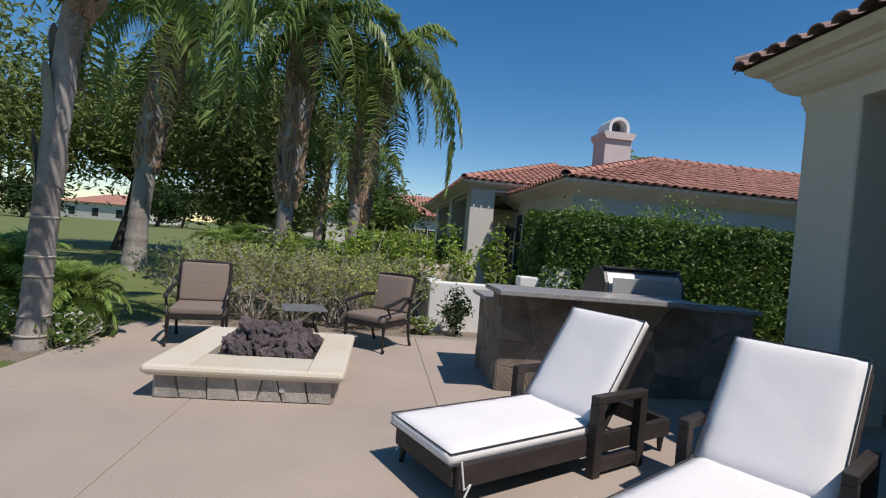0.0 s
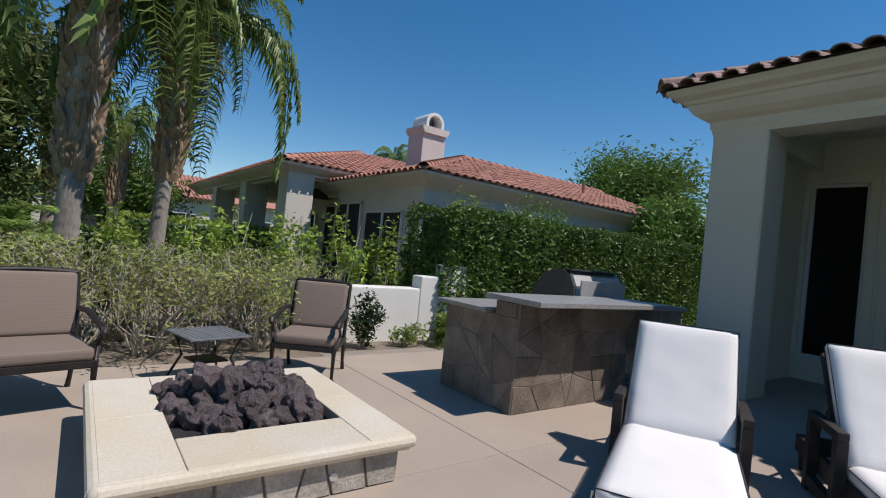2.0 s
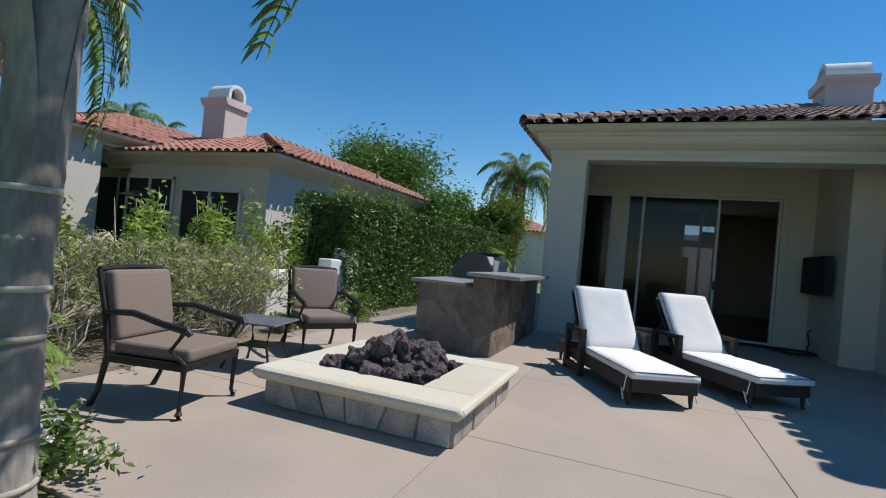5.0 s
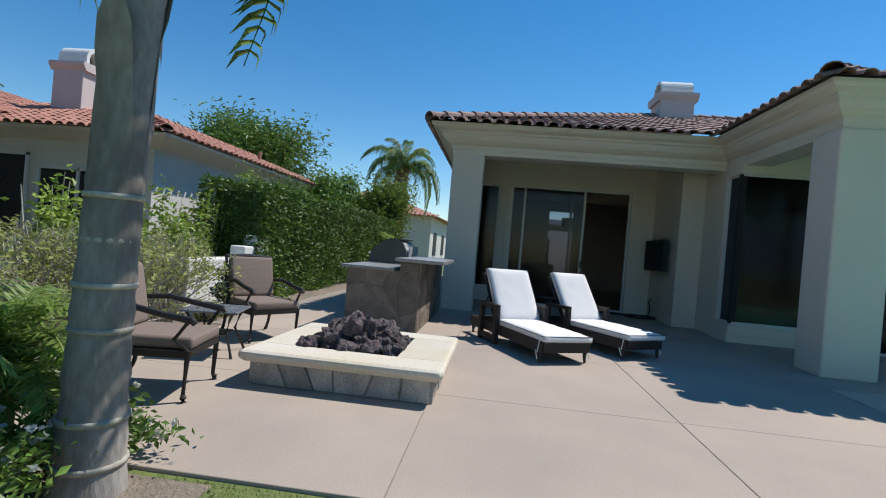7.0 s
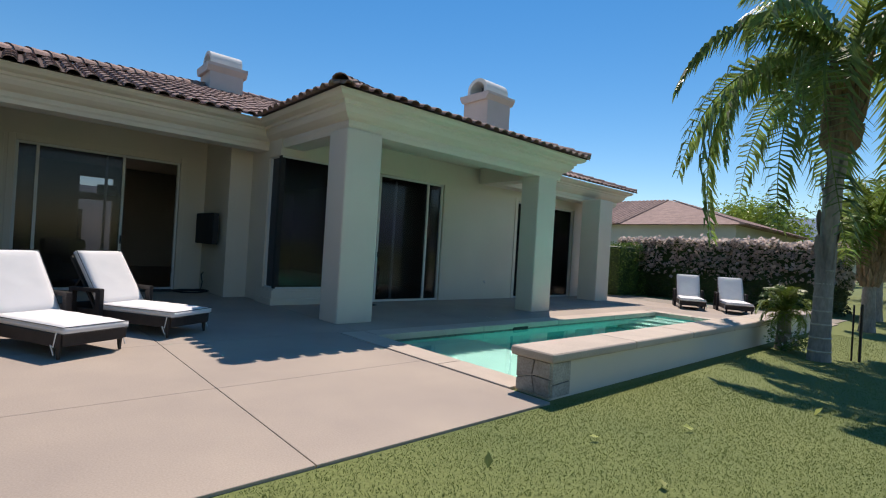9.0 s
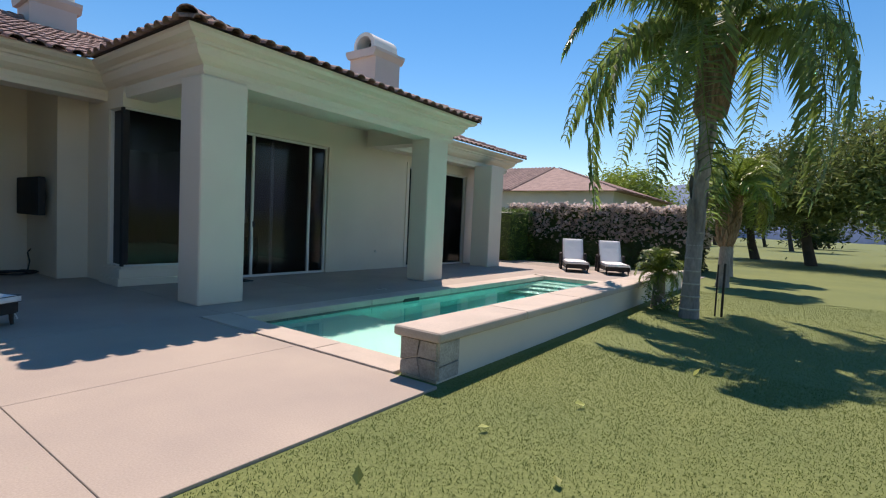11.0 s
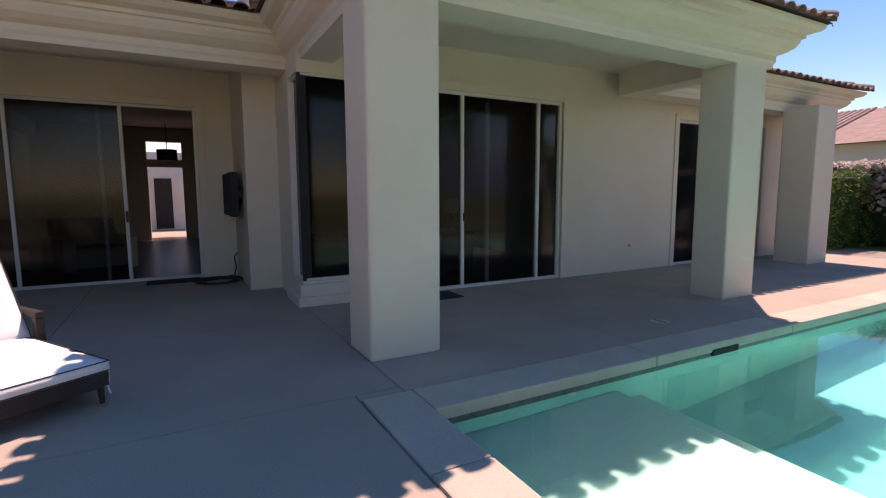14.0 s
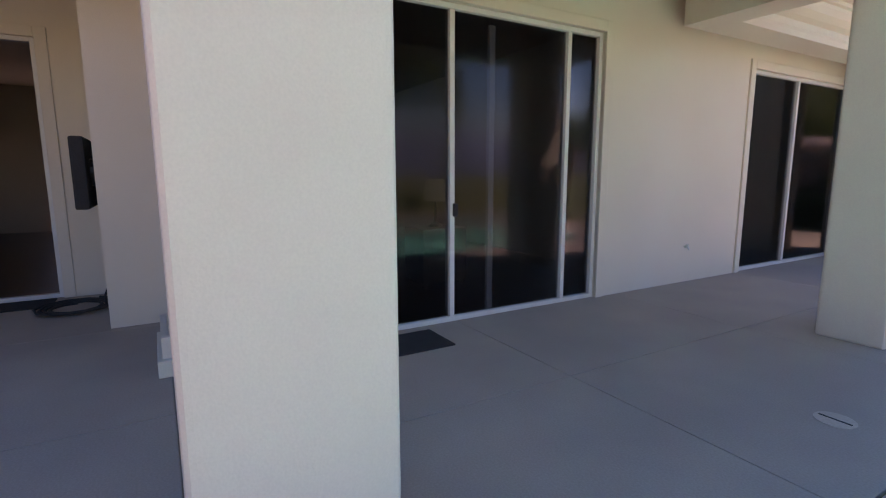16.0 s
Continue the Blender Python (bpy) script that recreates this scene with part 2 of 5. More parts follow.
def tube(points, radii, sides=8, bm=None, cap=True):
    """A tapering tube through points."""
    b = bmesh.new() if bm is None else bm
    pts = [Vector(p) for p in points]
    if not hasattr(radii, "__len__"):
        radii = [radii] * len(pts)
    rings = []
    for i, p in enumerate(pts):
        d = (pts[min(i + 1, len(pts) - 1)] - pts[max(i - 1, 0)]).normalized()
        q = d.to_track_quat("Z", "Y")
        rings.append([b.verts.new(p + q @ Vector((radii[i] * math.cos(a), radii[i] * math.sin(a), 0))) for a in (2 * math.pi * k / sides for k in range(sides))])
    for a, c in zip(rings, rings[1:]):
        for k in range(sides):
            b.faces.new((a[k], a[(k + 1) % sides], c[(k + 1) % sides], c[k]))
    if cap:
        b.faces.new(rings[0][::-1])
        b.faces.new(rings[-1])
    return b


def extrude_profile(outline, axis, lo, hi, bm=None):
    """A closed outline of pairs, drawn out along an axis."""
    b = bmesh.new() if bm is None else bm
    def put(p, w):
        return {"x": (w, p[0], p[1]), "y": (p[0], w, p[1]), "z": (p[0], p[1], w)}[axis]
    a = [b.verts.new(put(p, lo)) for p in outline]
    c = [b.verts.new(put(p, hi)) for p in outline]
    for i in range(len(a)):
        j = (i + 1) % len(a)
        b.faces.new((a[i], a[j], c[j], c[i]))
    b.faces.new(a[::-1])
    b.faces.new(c)
    bmesh.ops.recalc_face_normals(b, faces=b.faces[:])
    return b


def sweep(path, profile):
    """A profile of (outward, z) drawn along a plan line with mitred corners; outward is to the right of the way."""
    b = bmesh.new()
    rows = []
    for i, p in enumerate(path):
        p = Vector(p)
        d0 = (p - Vector(path[i - 1])).normalized() if i else (Vector(path[1]) - p).normalized()
        d1 = (Vector(path[i + 1]) - p).normalized() if i < len(path) - 1 else d0
        n0, n1 = Vector((d0.y, -d0.x)), Vector((d1.y, -d1.x))
        m = (n0 + n1).normalized()
        k = 1 / max(0.2, m.dot(n0))
        rows.append([b.verts.new((p.x + m.x * k * o, p.y + m.y * k * o, z)) for o, z in profile])
    for a, c in zip(rows, rows[1:]):
        for k in range(len(profile)):
            j = (k + 1) % len(profile)
            b.faces.new((a[k], a[j], c[j], c[k]))
    b.faces.new(rows[0])
    b.faces.new(rows[-1][::-1])
    bmesh.ops.recalc_face_normals(b, faces=b.faces[:])
    return b


def leaves(centres, normals_up, size, aspect=2.2, rng=None, droop=0.0):
    """Bent diamond leaves, one at each centre, turned at random."""
    rng = rng or np.random.default_rng(1)
    c = np.asarray(centres, float)
    n = len(c)
    a = rng.normal(size=(n, 3))
    a[:, 2] = a[:, 2] * 0.6 - droop
    a /= np.linalg.norm(a, axis=1, keepdims=True)
    b = rng.normal(size=(n, 3)) + np.array([0, 0, normals_up])
    b -= a * (a * b).sum(1, keepdims=True)
    b /= np.linalg.norm(b, axis=1, keepdims=True)
    w = np.cross(a, b)
    s = (size * rng.uniform(0.6, 1.3, n))[:, None]
    v = np.stack([c - a * s * 0.5, c + w * s / aspect * 0.5 + b * s * 0.08, c + a * s * 0.5, c - w * s / aspect * 0.5 + b * s * 0.08], 1).reshape(-1, 3)
    i = np.arange(n)[:, None] * 4
    f = np.concatenate([i + np.array([[0, 1, 2]]), i + np.array([[0, 2, 3]])])
    return v, f


def merge(chunks):
    vs, fs, k = [], [], 0
    for v, f in chunks:
        vs.append(v)
        fs.append(f + k)
        k += len(v)
    return np.concatenate(vs), np.concatenate(fs)


# ---- ground, patio, pool ----
def sheet_with_hole(x0, x1, y0, y1, hx0, hx1, hy0, hy1, z):
    v = [(x0, y0, z), (x1, y0, z), (x1, y1, z), (x0, y1, z), (hx0, hy0, z), (hx1, hy0, z), (hx1, hy1, z), (hx0, hy1, z)]
    return v, [(0, 1, 5, 4), (1, 2, 6, 5), (2, 3, 7, 6), (3, 0, 4, 7)]

gv, gf = sheet_with_hole(-900, 900, -900, 900, -4.5, -1.4, -7.5, 1.0, -0.02)
tagged(raw("ground", gv, gf, GRASS), "mown green golf course lawn reaching the horizon", "lawn", kind="structure")

rng = np.random.default_rng(5)
def grass_patch(x0, x1, y0, y1, count, height):
    p = np.stack([rng.uniform(x0, x1, count), rng.uniform(y0, y1, count), np.full(count, -0.021)], 1)
    a = rng.uniform(0, 6.28, count)
    d = np.stack([np.cos(a), np.sin(a), np.zeros(count)], 1)
    lean = np.stack([rng.normal(0, 0.5, count), rng.normal(0, 0.5, count), np.ones(count)], 1)
    h = (height * rng.uniform(0.5, 1.2, count))[:, None]
    v = np.stack([p - d * 0.003, p + d * 0.003, p + lean * h], 1).reshape(-1, 3)
    return v, np.arange(count * 3).reshape(-1, 3)

bv, bf = merge([grass_patch(-7.5, -4.66, -1, 6.4, 110000, 0.014), grass_patch(-9, -4.7, -8, -1, 50000, 0.016), grass_patch(-10, -4.7, 6.4, 10, 16000, 0.03)])
tagged(raw("grass", bv, bf, BLADES), "short mown grass blades on the lawn", "grass", kind="stuff")

soil = box(-4.45, 6.0, 8.16, 12.0, -0.2, -0.012)
tagged(link("planting_bed", soil, SOIL), "dry bare soil bed under the shrubs", "soil", kind="structure")
soil2 = box(-6.2, -4.68, 6.1, 7.9, -0.2, -0.014, 0.02)
tagged(link("planting_bed", soil2, SOIL), "soil bed at the foot of the palm", "soil", kind="structure")

patio = tagged(link("patio", box(-4.60, -1.6, 1.27, 8.1, -0.3, -0.007), MORTAR), "tan broom-finished concrete patio with saw-cut joints", "patio", kind="structure")
part("bed_joint", box(-1.1, 14, -12.4, 8.35, -0.3, -0.007), MORTAR, patio)
part("bed_joint", box(-4.5, -1.1, -12.4, -7.76, -0.3, -0.007), MORTAR, patio)

def slab(x0, x1, y0, y1):
    g = 0.003
    part("slab", box(x0 + g, x1 - g, y0 + g, y1 - g, -0.12, 0.0, 0.003, seg=1), CONCRETE, patio)

for xa, xb in ((-4.64, -2.95), (-2.95, -1.05), (-1.05, 1.2), (1.2, 3.2), (3.2, 5.2)):
    for ya, yb in ((1.28 if xa < -1.1 else 0.95, 3.43), (3.43, 5.32), (5.32, 8.12)):
        slab(xa, xb, ya, yb)
for xa, xb in ((5.2, 8.2), (8.2, 13.0)):
    slab(xa, xb, 5.9, 8.3)
for xa, xb in ((-1.15, 0.45), (0.45, 2.4)):
    for ya, yb in ((-1.4, 0.95), (-3.5, -1.4), (-5.9, -3.5), (-8.3, -5.9), (-10.6, -8.3)):
        slab(xa, xb, ya, yb)
for xa, xb in ((-4.6, -2.9), (-2.9, -1.15)):
    slab(xa, xb, -10.6, -7.75)
slab(2.4, 5.2, -0.2, 0.95)
slab(-1.16, -1.05, 0.95, 1.28)

# pool
pool = tagged(link("pool", box(-4.22, -1.46, -7.44, 0.96, -1.6, -1.25), PLASTER_DEPTH_TINT), "swimming pool with clear water, the water's depth tint put into its plaster", "pool", kind="structure")
def pool_wall(x0, x1, y0, y1, z0=-1.3, z1=-0.02, material=PLASTER_DEPTH_TINT):
    part("pool_wall", box(x0, x1, y0, y1, z0, z1), material, pool)
pool_wall(-4.5, -4.18, -7.8, 1.2)
pool_wall(-1.5, -1.16, -7.8, 1.2)
pool_wall(-4.18, -1.5, 0.92, 1.2)
pool_wall(-4.18, -1.5, -7.8, -7.4)
part("sun_shelf", box(-4.18, -1.5, -0.75, 0.92, -1.3, -0.36, 0.03), PLASTER_SHELF, pool, "pale shallow shelf")
part("pool_step", box(-4.18, -1.5, -1.05, -0.75, -1.3, -0.62, 0.02), PLASTER_SHELF, pool)
for k, z in enumerate((-0.85, -0.58, -0.33, -0.2)):
    part("pool_step", box(-4.18, -1.5, -7.4, -5.6 - 0.45 * k, -1.3, z, 0.02), PLASTER_SHELF, pool)
def waterline(x0, x1, y0, y1):
    part("waterline_tile", box(x0, x1, y0, y1, -0.16, -0.045), POOL_TILE, pool, "dark waterline tile band")
for k in range(28):
    waterline(-1.512, -1.499, 0.91 - 0.297 * (k + 1) + 0.006, 0.91 - 0.297 * k)
part("skimmer", box(-1.535, -1.5, -2.35, -1.95, -0.14, -0.05, 0.01), RUBBER, pool, "dark skimmer slot")
def fitting(y, z):
    part("return_fitting", tube([(-1.515, y, z), (-1.499, y, z)], [0.035, 0.042], 16), ALU, pool, "round white return fitting")
fitting(-0.27, -0.2)
fitting(-2.99, -0.24)
water = raw("water", [(-4.18, -7.4, -0.10), (-1.5, -7.4, -0.10), (-1.5, 0.92, -0.10), (-4.18, 0.92, -0.10)], [(0, 1, 2, 3)], water_m)
water.visible_shadow = False
tagged(water, "still clear turquoise pool water", "water", kind="structure")

coping = tagged(thing("pool_coping", "pale sandstone coping stones round the pool", "coping", kind="structure"))
def stone(x0, x1, y0, y1, z0=-0.08, z1=0.012, b=0.015, parent=None, material=COPING):
    return part("coping_stone", box(x0 + 0.003, x1 - 0.003, y0 + 0.003, y1 - 0.003, z0, z1, b), material, parent or coping)
for k in range(3):
    stone(-4.18 + 1.005 * k, -4.18 + 1.005 * (k + 1), 0.9, 1.27)
for k in range(4):
    stone(-1.53, -1.16, 0.9 - 2.1 * (k + 1), 0.9 - 2.1 * k)
for k in range(5):
    stone(-4.18 + 0.59 * k, -4.18 + 0.59 * (k + 1), -7.75, -7.38)

# raised wall along the pool
WALL_Y0, WALL_Y1 = -8.3, 1.22
raised = thing("pool_wall", "low stucco wall with stone end and sandstone cap beside the pool", "low wall")
part("wall_body", box(-4.57, -4.20, WALL_Y0, WALL_Y1 - 0.02, -0.3, 0.31, 0.01), STUCCO, raised)
for k in range(7):
    y1 = WALL_Y1 + 0.04 - 1.47 * k
    part("cap_stone", box(-4.625, -4.15, max(y1 - 1.466, WALL_Y0 - 0.03), y1, 0.31, 0.395, 0.03, seg=3), COPING, raised)

def flagstones(parent, origin, u, v, n, w, h, cols, rows, seed, depth=0.022, material=FLAGSTONE, pad=0.004, split=0.0):
    """Irregular flat stones over a rectangle, each its own piece; some cells are split into two stones."""
    r = random.Random(seed)
    xs = [[w * i / cols + (0 if i in (0, cols) else r.uniform(-0.34, 0.34) * w / cols) for i in range(cols + 1)] for _ in range(rows + 1)]
    ys = [[h * j / rows + (0 if j in (0, rows) else r.uniform(-0.34, 0.34) * h / rows) for _ in range(cols + 1)] for j in range(rows + 1)]
    o, u, v, n = Vector(origin), Vector(u), Vector(v), Vector(n)
    cells = []
    for j in range(rows):
        for i in range(cols):
            q = [(xs[j][i], ys[j][i]), (xs[j][i + 1], ys[j][i + 1]), (xs[j + 1][i + 1], ys[j + 1][i + 1]), (xs[j + 1][i], ys[j + 1][i])]
            if r.random() < split:
                k = r.randrange(2)
                cells += [[q[k], q[k + 1], q[k + 2]], [q[k], q[k + 2], q[(k + 3) % 4]]]
            else:
                cells.append(q)
    for q in cells:
        m = len(q)
        cx, cy = sum(p[0] for p in q) / m, sum(p[1] for p in q) / m
        q = [(p[0] + (cx - p[0]) * pad * 2 / max(0.05, abs(cx - p[0]) + abs(cy - p[1])), p[1] + (cy - p[1]) * pad * 2 / max(0.05, abs(cx - p[0]) + abs(cy - p[1]))) for p in q]
        d = depth * r.uniform(0.7, 1.15)
        b = bmesh.new()
        lo = [b.verts.new(o + u * p[0] + v * p[1]) for p in q]
        hi = [b.verts.new(o + u * (p[0] + (cx - p[0]) * 0.05) + v * (p[1] + (cy - p[1]) * 0.05) + n * (d + r.uniform(-0.003, 0.003))) for p in q]
        for k in range(m):
            b.faces.new((lo[k], lo[(k + 1) % m], hi[(k + 1) % m], hi[k]))
        b.faces.new(hi)
        bmesh.ops.recalc_face_normals(b, faces=b.faces[:])
        part("stone", b, material, parent)

flagstones(raised, (-4.575, WALL_Y1 - 0.02, 0), (1, 0, 0), (0, 0, 1), (0, 1, 0), 0.38, 0.305, 2, 2, 3)
flagstones(raised, (-4.57, WALL_Y1 - 0.30, 0), (0, 1, 0), (0, 0, 1), (-1, 0, 0), 0.29, 0.305, 1, 2, 4)

# ---- the house ----
def wall_with_openings(name, axis, at, depth, lo, hi, z1, openings, material, label, base=0.0):
    """A wall along x or y, with real holes (lo, hi, sill, head)."""
    b = bmesh.new()
    def piece(a0, a1, z0, zz):
        if a1 - a0 > 1e-4 and zz - z0 > 1e-4:
            if axis == "y":
                box(at, at + depth, a0, a1, z0, zz, bm=b)
            else:
                box(a0, a1, at, at + depth, z0, zz, bm=b)
    edge = lo
    for a0, a1, s, h in sorted(openings):
        piece(edge, a0, base, z1)
        piece(a0, a1, base, s)
        piece(a0, a1, h, z1)
        edge = a1
    piece(edge, hi, base, z1)
    return tagged(link(name, b, material), label, "wall", kind="structure")

W_LABEL = "pale cream stucco house wall"
wall_with_openings("wall_west_1", "y", 4.9, 0.22, 1.39, 5.66, 3.5, [(1.92, 4.66, 0.0, 2.77), (4.93, 5.60, 0.32, 2.76)], STUCCO, W_LABEL)
wall_with_openings("wall_north_1", "x", 5.66, 0.22, 3.05, 14.0, 3.5, [], STUCCO, W_LABEL)
wall_with_openings("wall_return", "x", 1.17, 0.22, 3.29, 5.12, 3.5, [], STUCCO, W_LABEL)
wall_with_openings("wall_step", "y", 3.29, 0.22, 0.73, 1.17, 3.5, [], STUCCO, W_LABEL)
wall_with_openings("wall_bay_side", "x", 0.73, 0.22, 1.9, 3.29, 3.5, [(1.9, 2.43, 0.30, 2.82)], STUCCO, W_LABEL)
wall_with_openings("wall_west_2", "y", 1.9, 0.22, -10.2, 0.73, 3.5, [(-0.35, 0.73, 0.30, 2.82), (-3.18, -0.75, 0.0, 2.80), (-8.75, -5.98, 0.0, 2.72)], STUCCO, W_LABEL)
wall_with_openings("wall_south", "x", -10.25, 0.22, 2.12, 14.0, 3.5, [], STUCCO, W_LABEL)
bay = bmesh.new()
box(1.80, 2.0, -0.45, 1.03, 0, 0.12, 0.01, bm=bay)
box(2.0, 2.55, 0.95, 1.03, 0, 0.12, 0.01, bm=bay)
box(1.84, 1.9, -0.42, 1.0, 0.12, 0.27, 0.008, bm=bay)
box(1.9, 2.5, 0.952, 1.0, 0.12, 0.27, 0.008, bm=bay)
tagged(link("bay_plinth", bay, STUCCO), "stepped stucco plinth under the bay window", "trim", kind="structure")

def post(name, x0, x1, y0, y1):
    tagged(link(name, box(x0, x1, y0, y1, -0.01, 3.0, 0.035, seg=3), STUCCO), "square cream stucco porch post", "post", kind="structure")
post("post_1", -0.475, 0.075, 0.30, 0.95)
post("post_2", -0.43, 0.05, -4.50, -3.85)
post("post_3", 0.70, 1.33, -9.0, -8.3)
post("post_4", 2.50, 3.05, 5.28, 5.88)

FACE = [(14.0, 5.88), (2.50, 5.88), (2.50, 0.90), (-0.43, 0.90), (-0.43, -4.60), (1.33, -4.60), (1.33, -10.25), (14.0, -10.25)]
CORNICE = [(-0.40, 2.96), (0.0, 2.96), (0.012, 3.02), (0.03, 3.05), (0.03, 3.12), (0.10, 3.15), (0.17, 3.20), (0.21, 3.26), (0.215, 3.30), (0.25, 3.31), (0.255, 3.35), (0.36, 3.38), (0.40, 3.42), (0.405, 3.46), (-0.40, 3.50)]
tagged(link("cornice", sweep(FACE, CORNICE), STUCCO), "moulded cream stucco eaves cornice and beam", "cornice", kind="structure")
ceil = bmesh.new()
box(2.9, 14, -10.2, 5.6, 3.36, 3.46, bm=ceil)
box(-0.1, 2.9, -4.5, 0.6, 3.36, 3.46, bm=ceil)
box(1.6, 2.9, -10.2, -4.5, 3.362, 3.462, bm=ceil)
tagged(link("ceiling", ceil, STUCCO), "plain stucco porch ceiling", "ceiling", kind="structure")

def window(name, axis, at, lo, hi, z0, z1, mullions, label, screens=(), open_span=None, fw=0.045, d=0.09, pane=TINTED, corner=""):
    w = thing(name, label, "sliding door" if z0 < 0.1 else "window", kind="structure")
    def bar(pname, a0, a1, za, zb, dd=0.0, material=ALU, bev=0.006):
        if axis == "y":
            return part(pname, box(at + dd, at + dd + d, a0, a1, za, zb, bev), material, w)
        return part(pname, box(a0, a1, at - dd - d, at - dd, za, zb, bev), material, w)
    bar("frame", lo, lo + fw, z0, z1, 0.03, RUBBER if corner == "lo" else ALU)
    bar("frame", hi - fw, hi, z0, z1, 0.03, RUBBER if corner == "hi" else ALU)
    bar("frame", lo + fw, hi - fw, z1 - fw, z1, 0.03)
    bar("sill", lo + fw, hi - fw, z0, z0 + fw, 0.03)
    edges = [lo + fw] + sorted(mullions) + [hi - fw]
    for m in mullions:
        bar("mullion", m - 0.025, m + 0.025, z0 + fw, z1 - fw, 0.04)
    for a0, a1 in zip(edges, edges[1:]):
        if open_span and open_span[0] <= (a0 + a1) / 2 <= open_span[1]:
            continue
        x = 0.075
        if axis == "y":
            p = part("pane", box(at + x, at + x + 0.008, a0, a1, z0 + fw, z1 - fw), pane, w, "dark tinted glass")
        else:
            p = part("pane", box(a0, a1, at - x - 0.008, at - x, z0 + fw, z1 - fw), pane, w, "dark tinted glass")
        p.visible_shadow = False
    # raised stucco surround
    s = 0.11
    def trim(a0, a1, za, zb):
        if axis == "y":
            part("surround", box(at - 0.025, at + 0.02, a0, a1, za, zb, 0.008), STUCCO, w)
        else:
            part("surround", box(a0, a1, at - 0.02, at + 0.025, za, zb, 0.008), STUCCO, w)
    if name != "window_2" and name != "window_3":
        trim(lo - s, lo, z0, z1 + s)
        trim(hi, hi + s, z0, z1 + s)
        trim(lo, hi, z1, z1 + s)
    return w

door1 = window("door_1", "y", 4.9, 1.92, 4.66, 0.0, 2.77, [2.96, 4.34], "wide sliding glass door standing open at one end", open_span=(1.9, 2.96))
part("screen_frame", box(4.99, 5.03, 3.22, 3.27, 0.05, 2.70), ALU, door1)
part("door_handle", box(4.90, 4.94, 2.94, 2.97, 0.95, 1.12, 0.008), RUBBER, door1, "black pull handle")
window("window_1", "y", 4.9, 4.93, 5.60, 0.32, 2.76, [], "tall narrow dark window")
window("window_2", "y", 1.9, -0.35, 0.93, 0.30, 2.82, [], "large dark bay window", fw=0.03, corner="hi")
window("window_3", "x", 0.95, 1.95, 2.43, 0.30, 2.82, [], "narrow dark bay side window", fw=0.022, pane=DULL_GLASS, corner="lo")
door2 = window("door_2", "y", 1.9, -3.18, -0.75, 0.0, 2.80, [-1.36, -2.73], "wide sliding glass door with white frame, closed")
part("screen_frame", box(1.99, 2.03, -1.85, -1.79, 0.05, 2.70), ALU, door2)
part("door_handle", box(1.90, 1.94, -1.40, -1.36, 0.98, 1.10, 0.008), RUBBER, door2, "black pull handle")
window("door_3", "y", 1.9, -8.75, -5.98, 0.0, 2.72, [-7.25], "sliding glass door with white frame, closed")

# rooms behind the glass
INNER = "dim interior room seen through the glass"
part_floor = bmesh.new()
box(5.12, 14, -10.0, 5.66, -0.02, 0.01, bm=part_floor)
box(2.12, 5.12, -10.0, 0.73, -0.02, 0.0105, bm=part_floor)
tagged(link("floor", part_floor, WOODFLOOR), "dark polished wooden floor indoors", "floor", kind="structure")
wall_with_openings("wall_room_back", "y", 13.0, 0.2, -10.0, 5.66, 3.4, [(2.02, 2.95, 0.0, 2.95)], ROOM, INNER)
tagged(link("trim_transom", box(13.0, 13.2, 2.02, 2.95, 2.2, 2.42), ROOM), "dark transom bar over the far doorway", "trim", kind="structure")
wall_with_openings("wall_room_divide", "x", -4.6, 0.15, 2.12, 13.0, 3.4, [], ROOM, INNER)
court = thing("courtyard_wall", "sunlit white courtyard wall with a door beyond the room", "wall", kind="structure")
part("wall_body", box(18.0, 18.3, -9, 6, 0, 3.0), WHITE_STUCCO, court)
part("courtyard_door", box(17.95, 17.99, 2.35, 2.95, 0.05, 2.0, 0.01), RUBBER, court, "dark glazed door")
tagged(link("courtyard_floor", box(13.2, 18.0, -9, 6, -0.05, 0.0), CONCRETE), "sunlit pale courtyard paving", "paving", kind="structure")

def sofa(at):
    s = thing("sofa", "pale upholstered armchair indoors behind the glass", "armchair", at=at)
    part("seat", box(-0.45, 0.45, -0.4, 0.4, 0.1, 0.45, 0.06), CANVAS, s)
    part("backrest", box(0.25, 0.5, -0.42, 0.42, 0.4, 0.95, 0.08), CANVAS, s)
    for y in (-0.46, 0.46):
        part("armrest", box(-0.45, 0.5, y - 0.1, y + 0.1, 0.05, 0.62, 0.06), CANVAS, s)
sofa(pose(6.6, 3.6, 0.01, 0, 0, 20))
sofa(pose(6.9, 4.8, 0.01, 0, 0, -10))
lamp = thing("table_lamp", "table lamp with cream shade on a small cabinet", "lamp", at=pose(3.4, -2.0, 0.72))
part("shade", tube([(0, 0, 0.32), (0, 0, 0.58)], [0.17, 0.11], 20, cap=False), LAMPSHADE, lamp, smooth=True)
part("stem", tube([(0, 0, 0), (0, 0, 0.03), (0, 0, 0.06), (0, 0, 0.34)], [0.08, 0.08, 0.02, 0.015], 12), IRON, lamp)
cabinet = thing("side_cabinet", "dark wooden side cabinet under the lamp", "cabinet", at=pose(3.4, -2.0, 0.01))
part("body", box(-0.25, 0.25, -0.3, 0.3, 0.06, 0.71, 0.01), WOODFLOOR, cabinet)
for sx in (-0.2, 0.2):
    for sy in (-0.25, 0.25):
        part("leg", box(sx - 0.02, sx + 0.02, sy - 0.02, sy + 0.02, 0, 0.06), WOODFLOOR, cabinet)
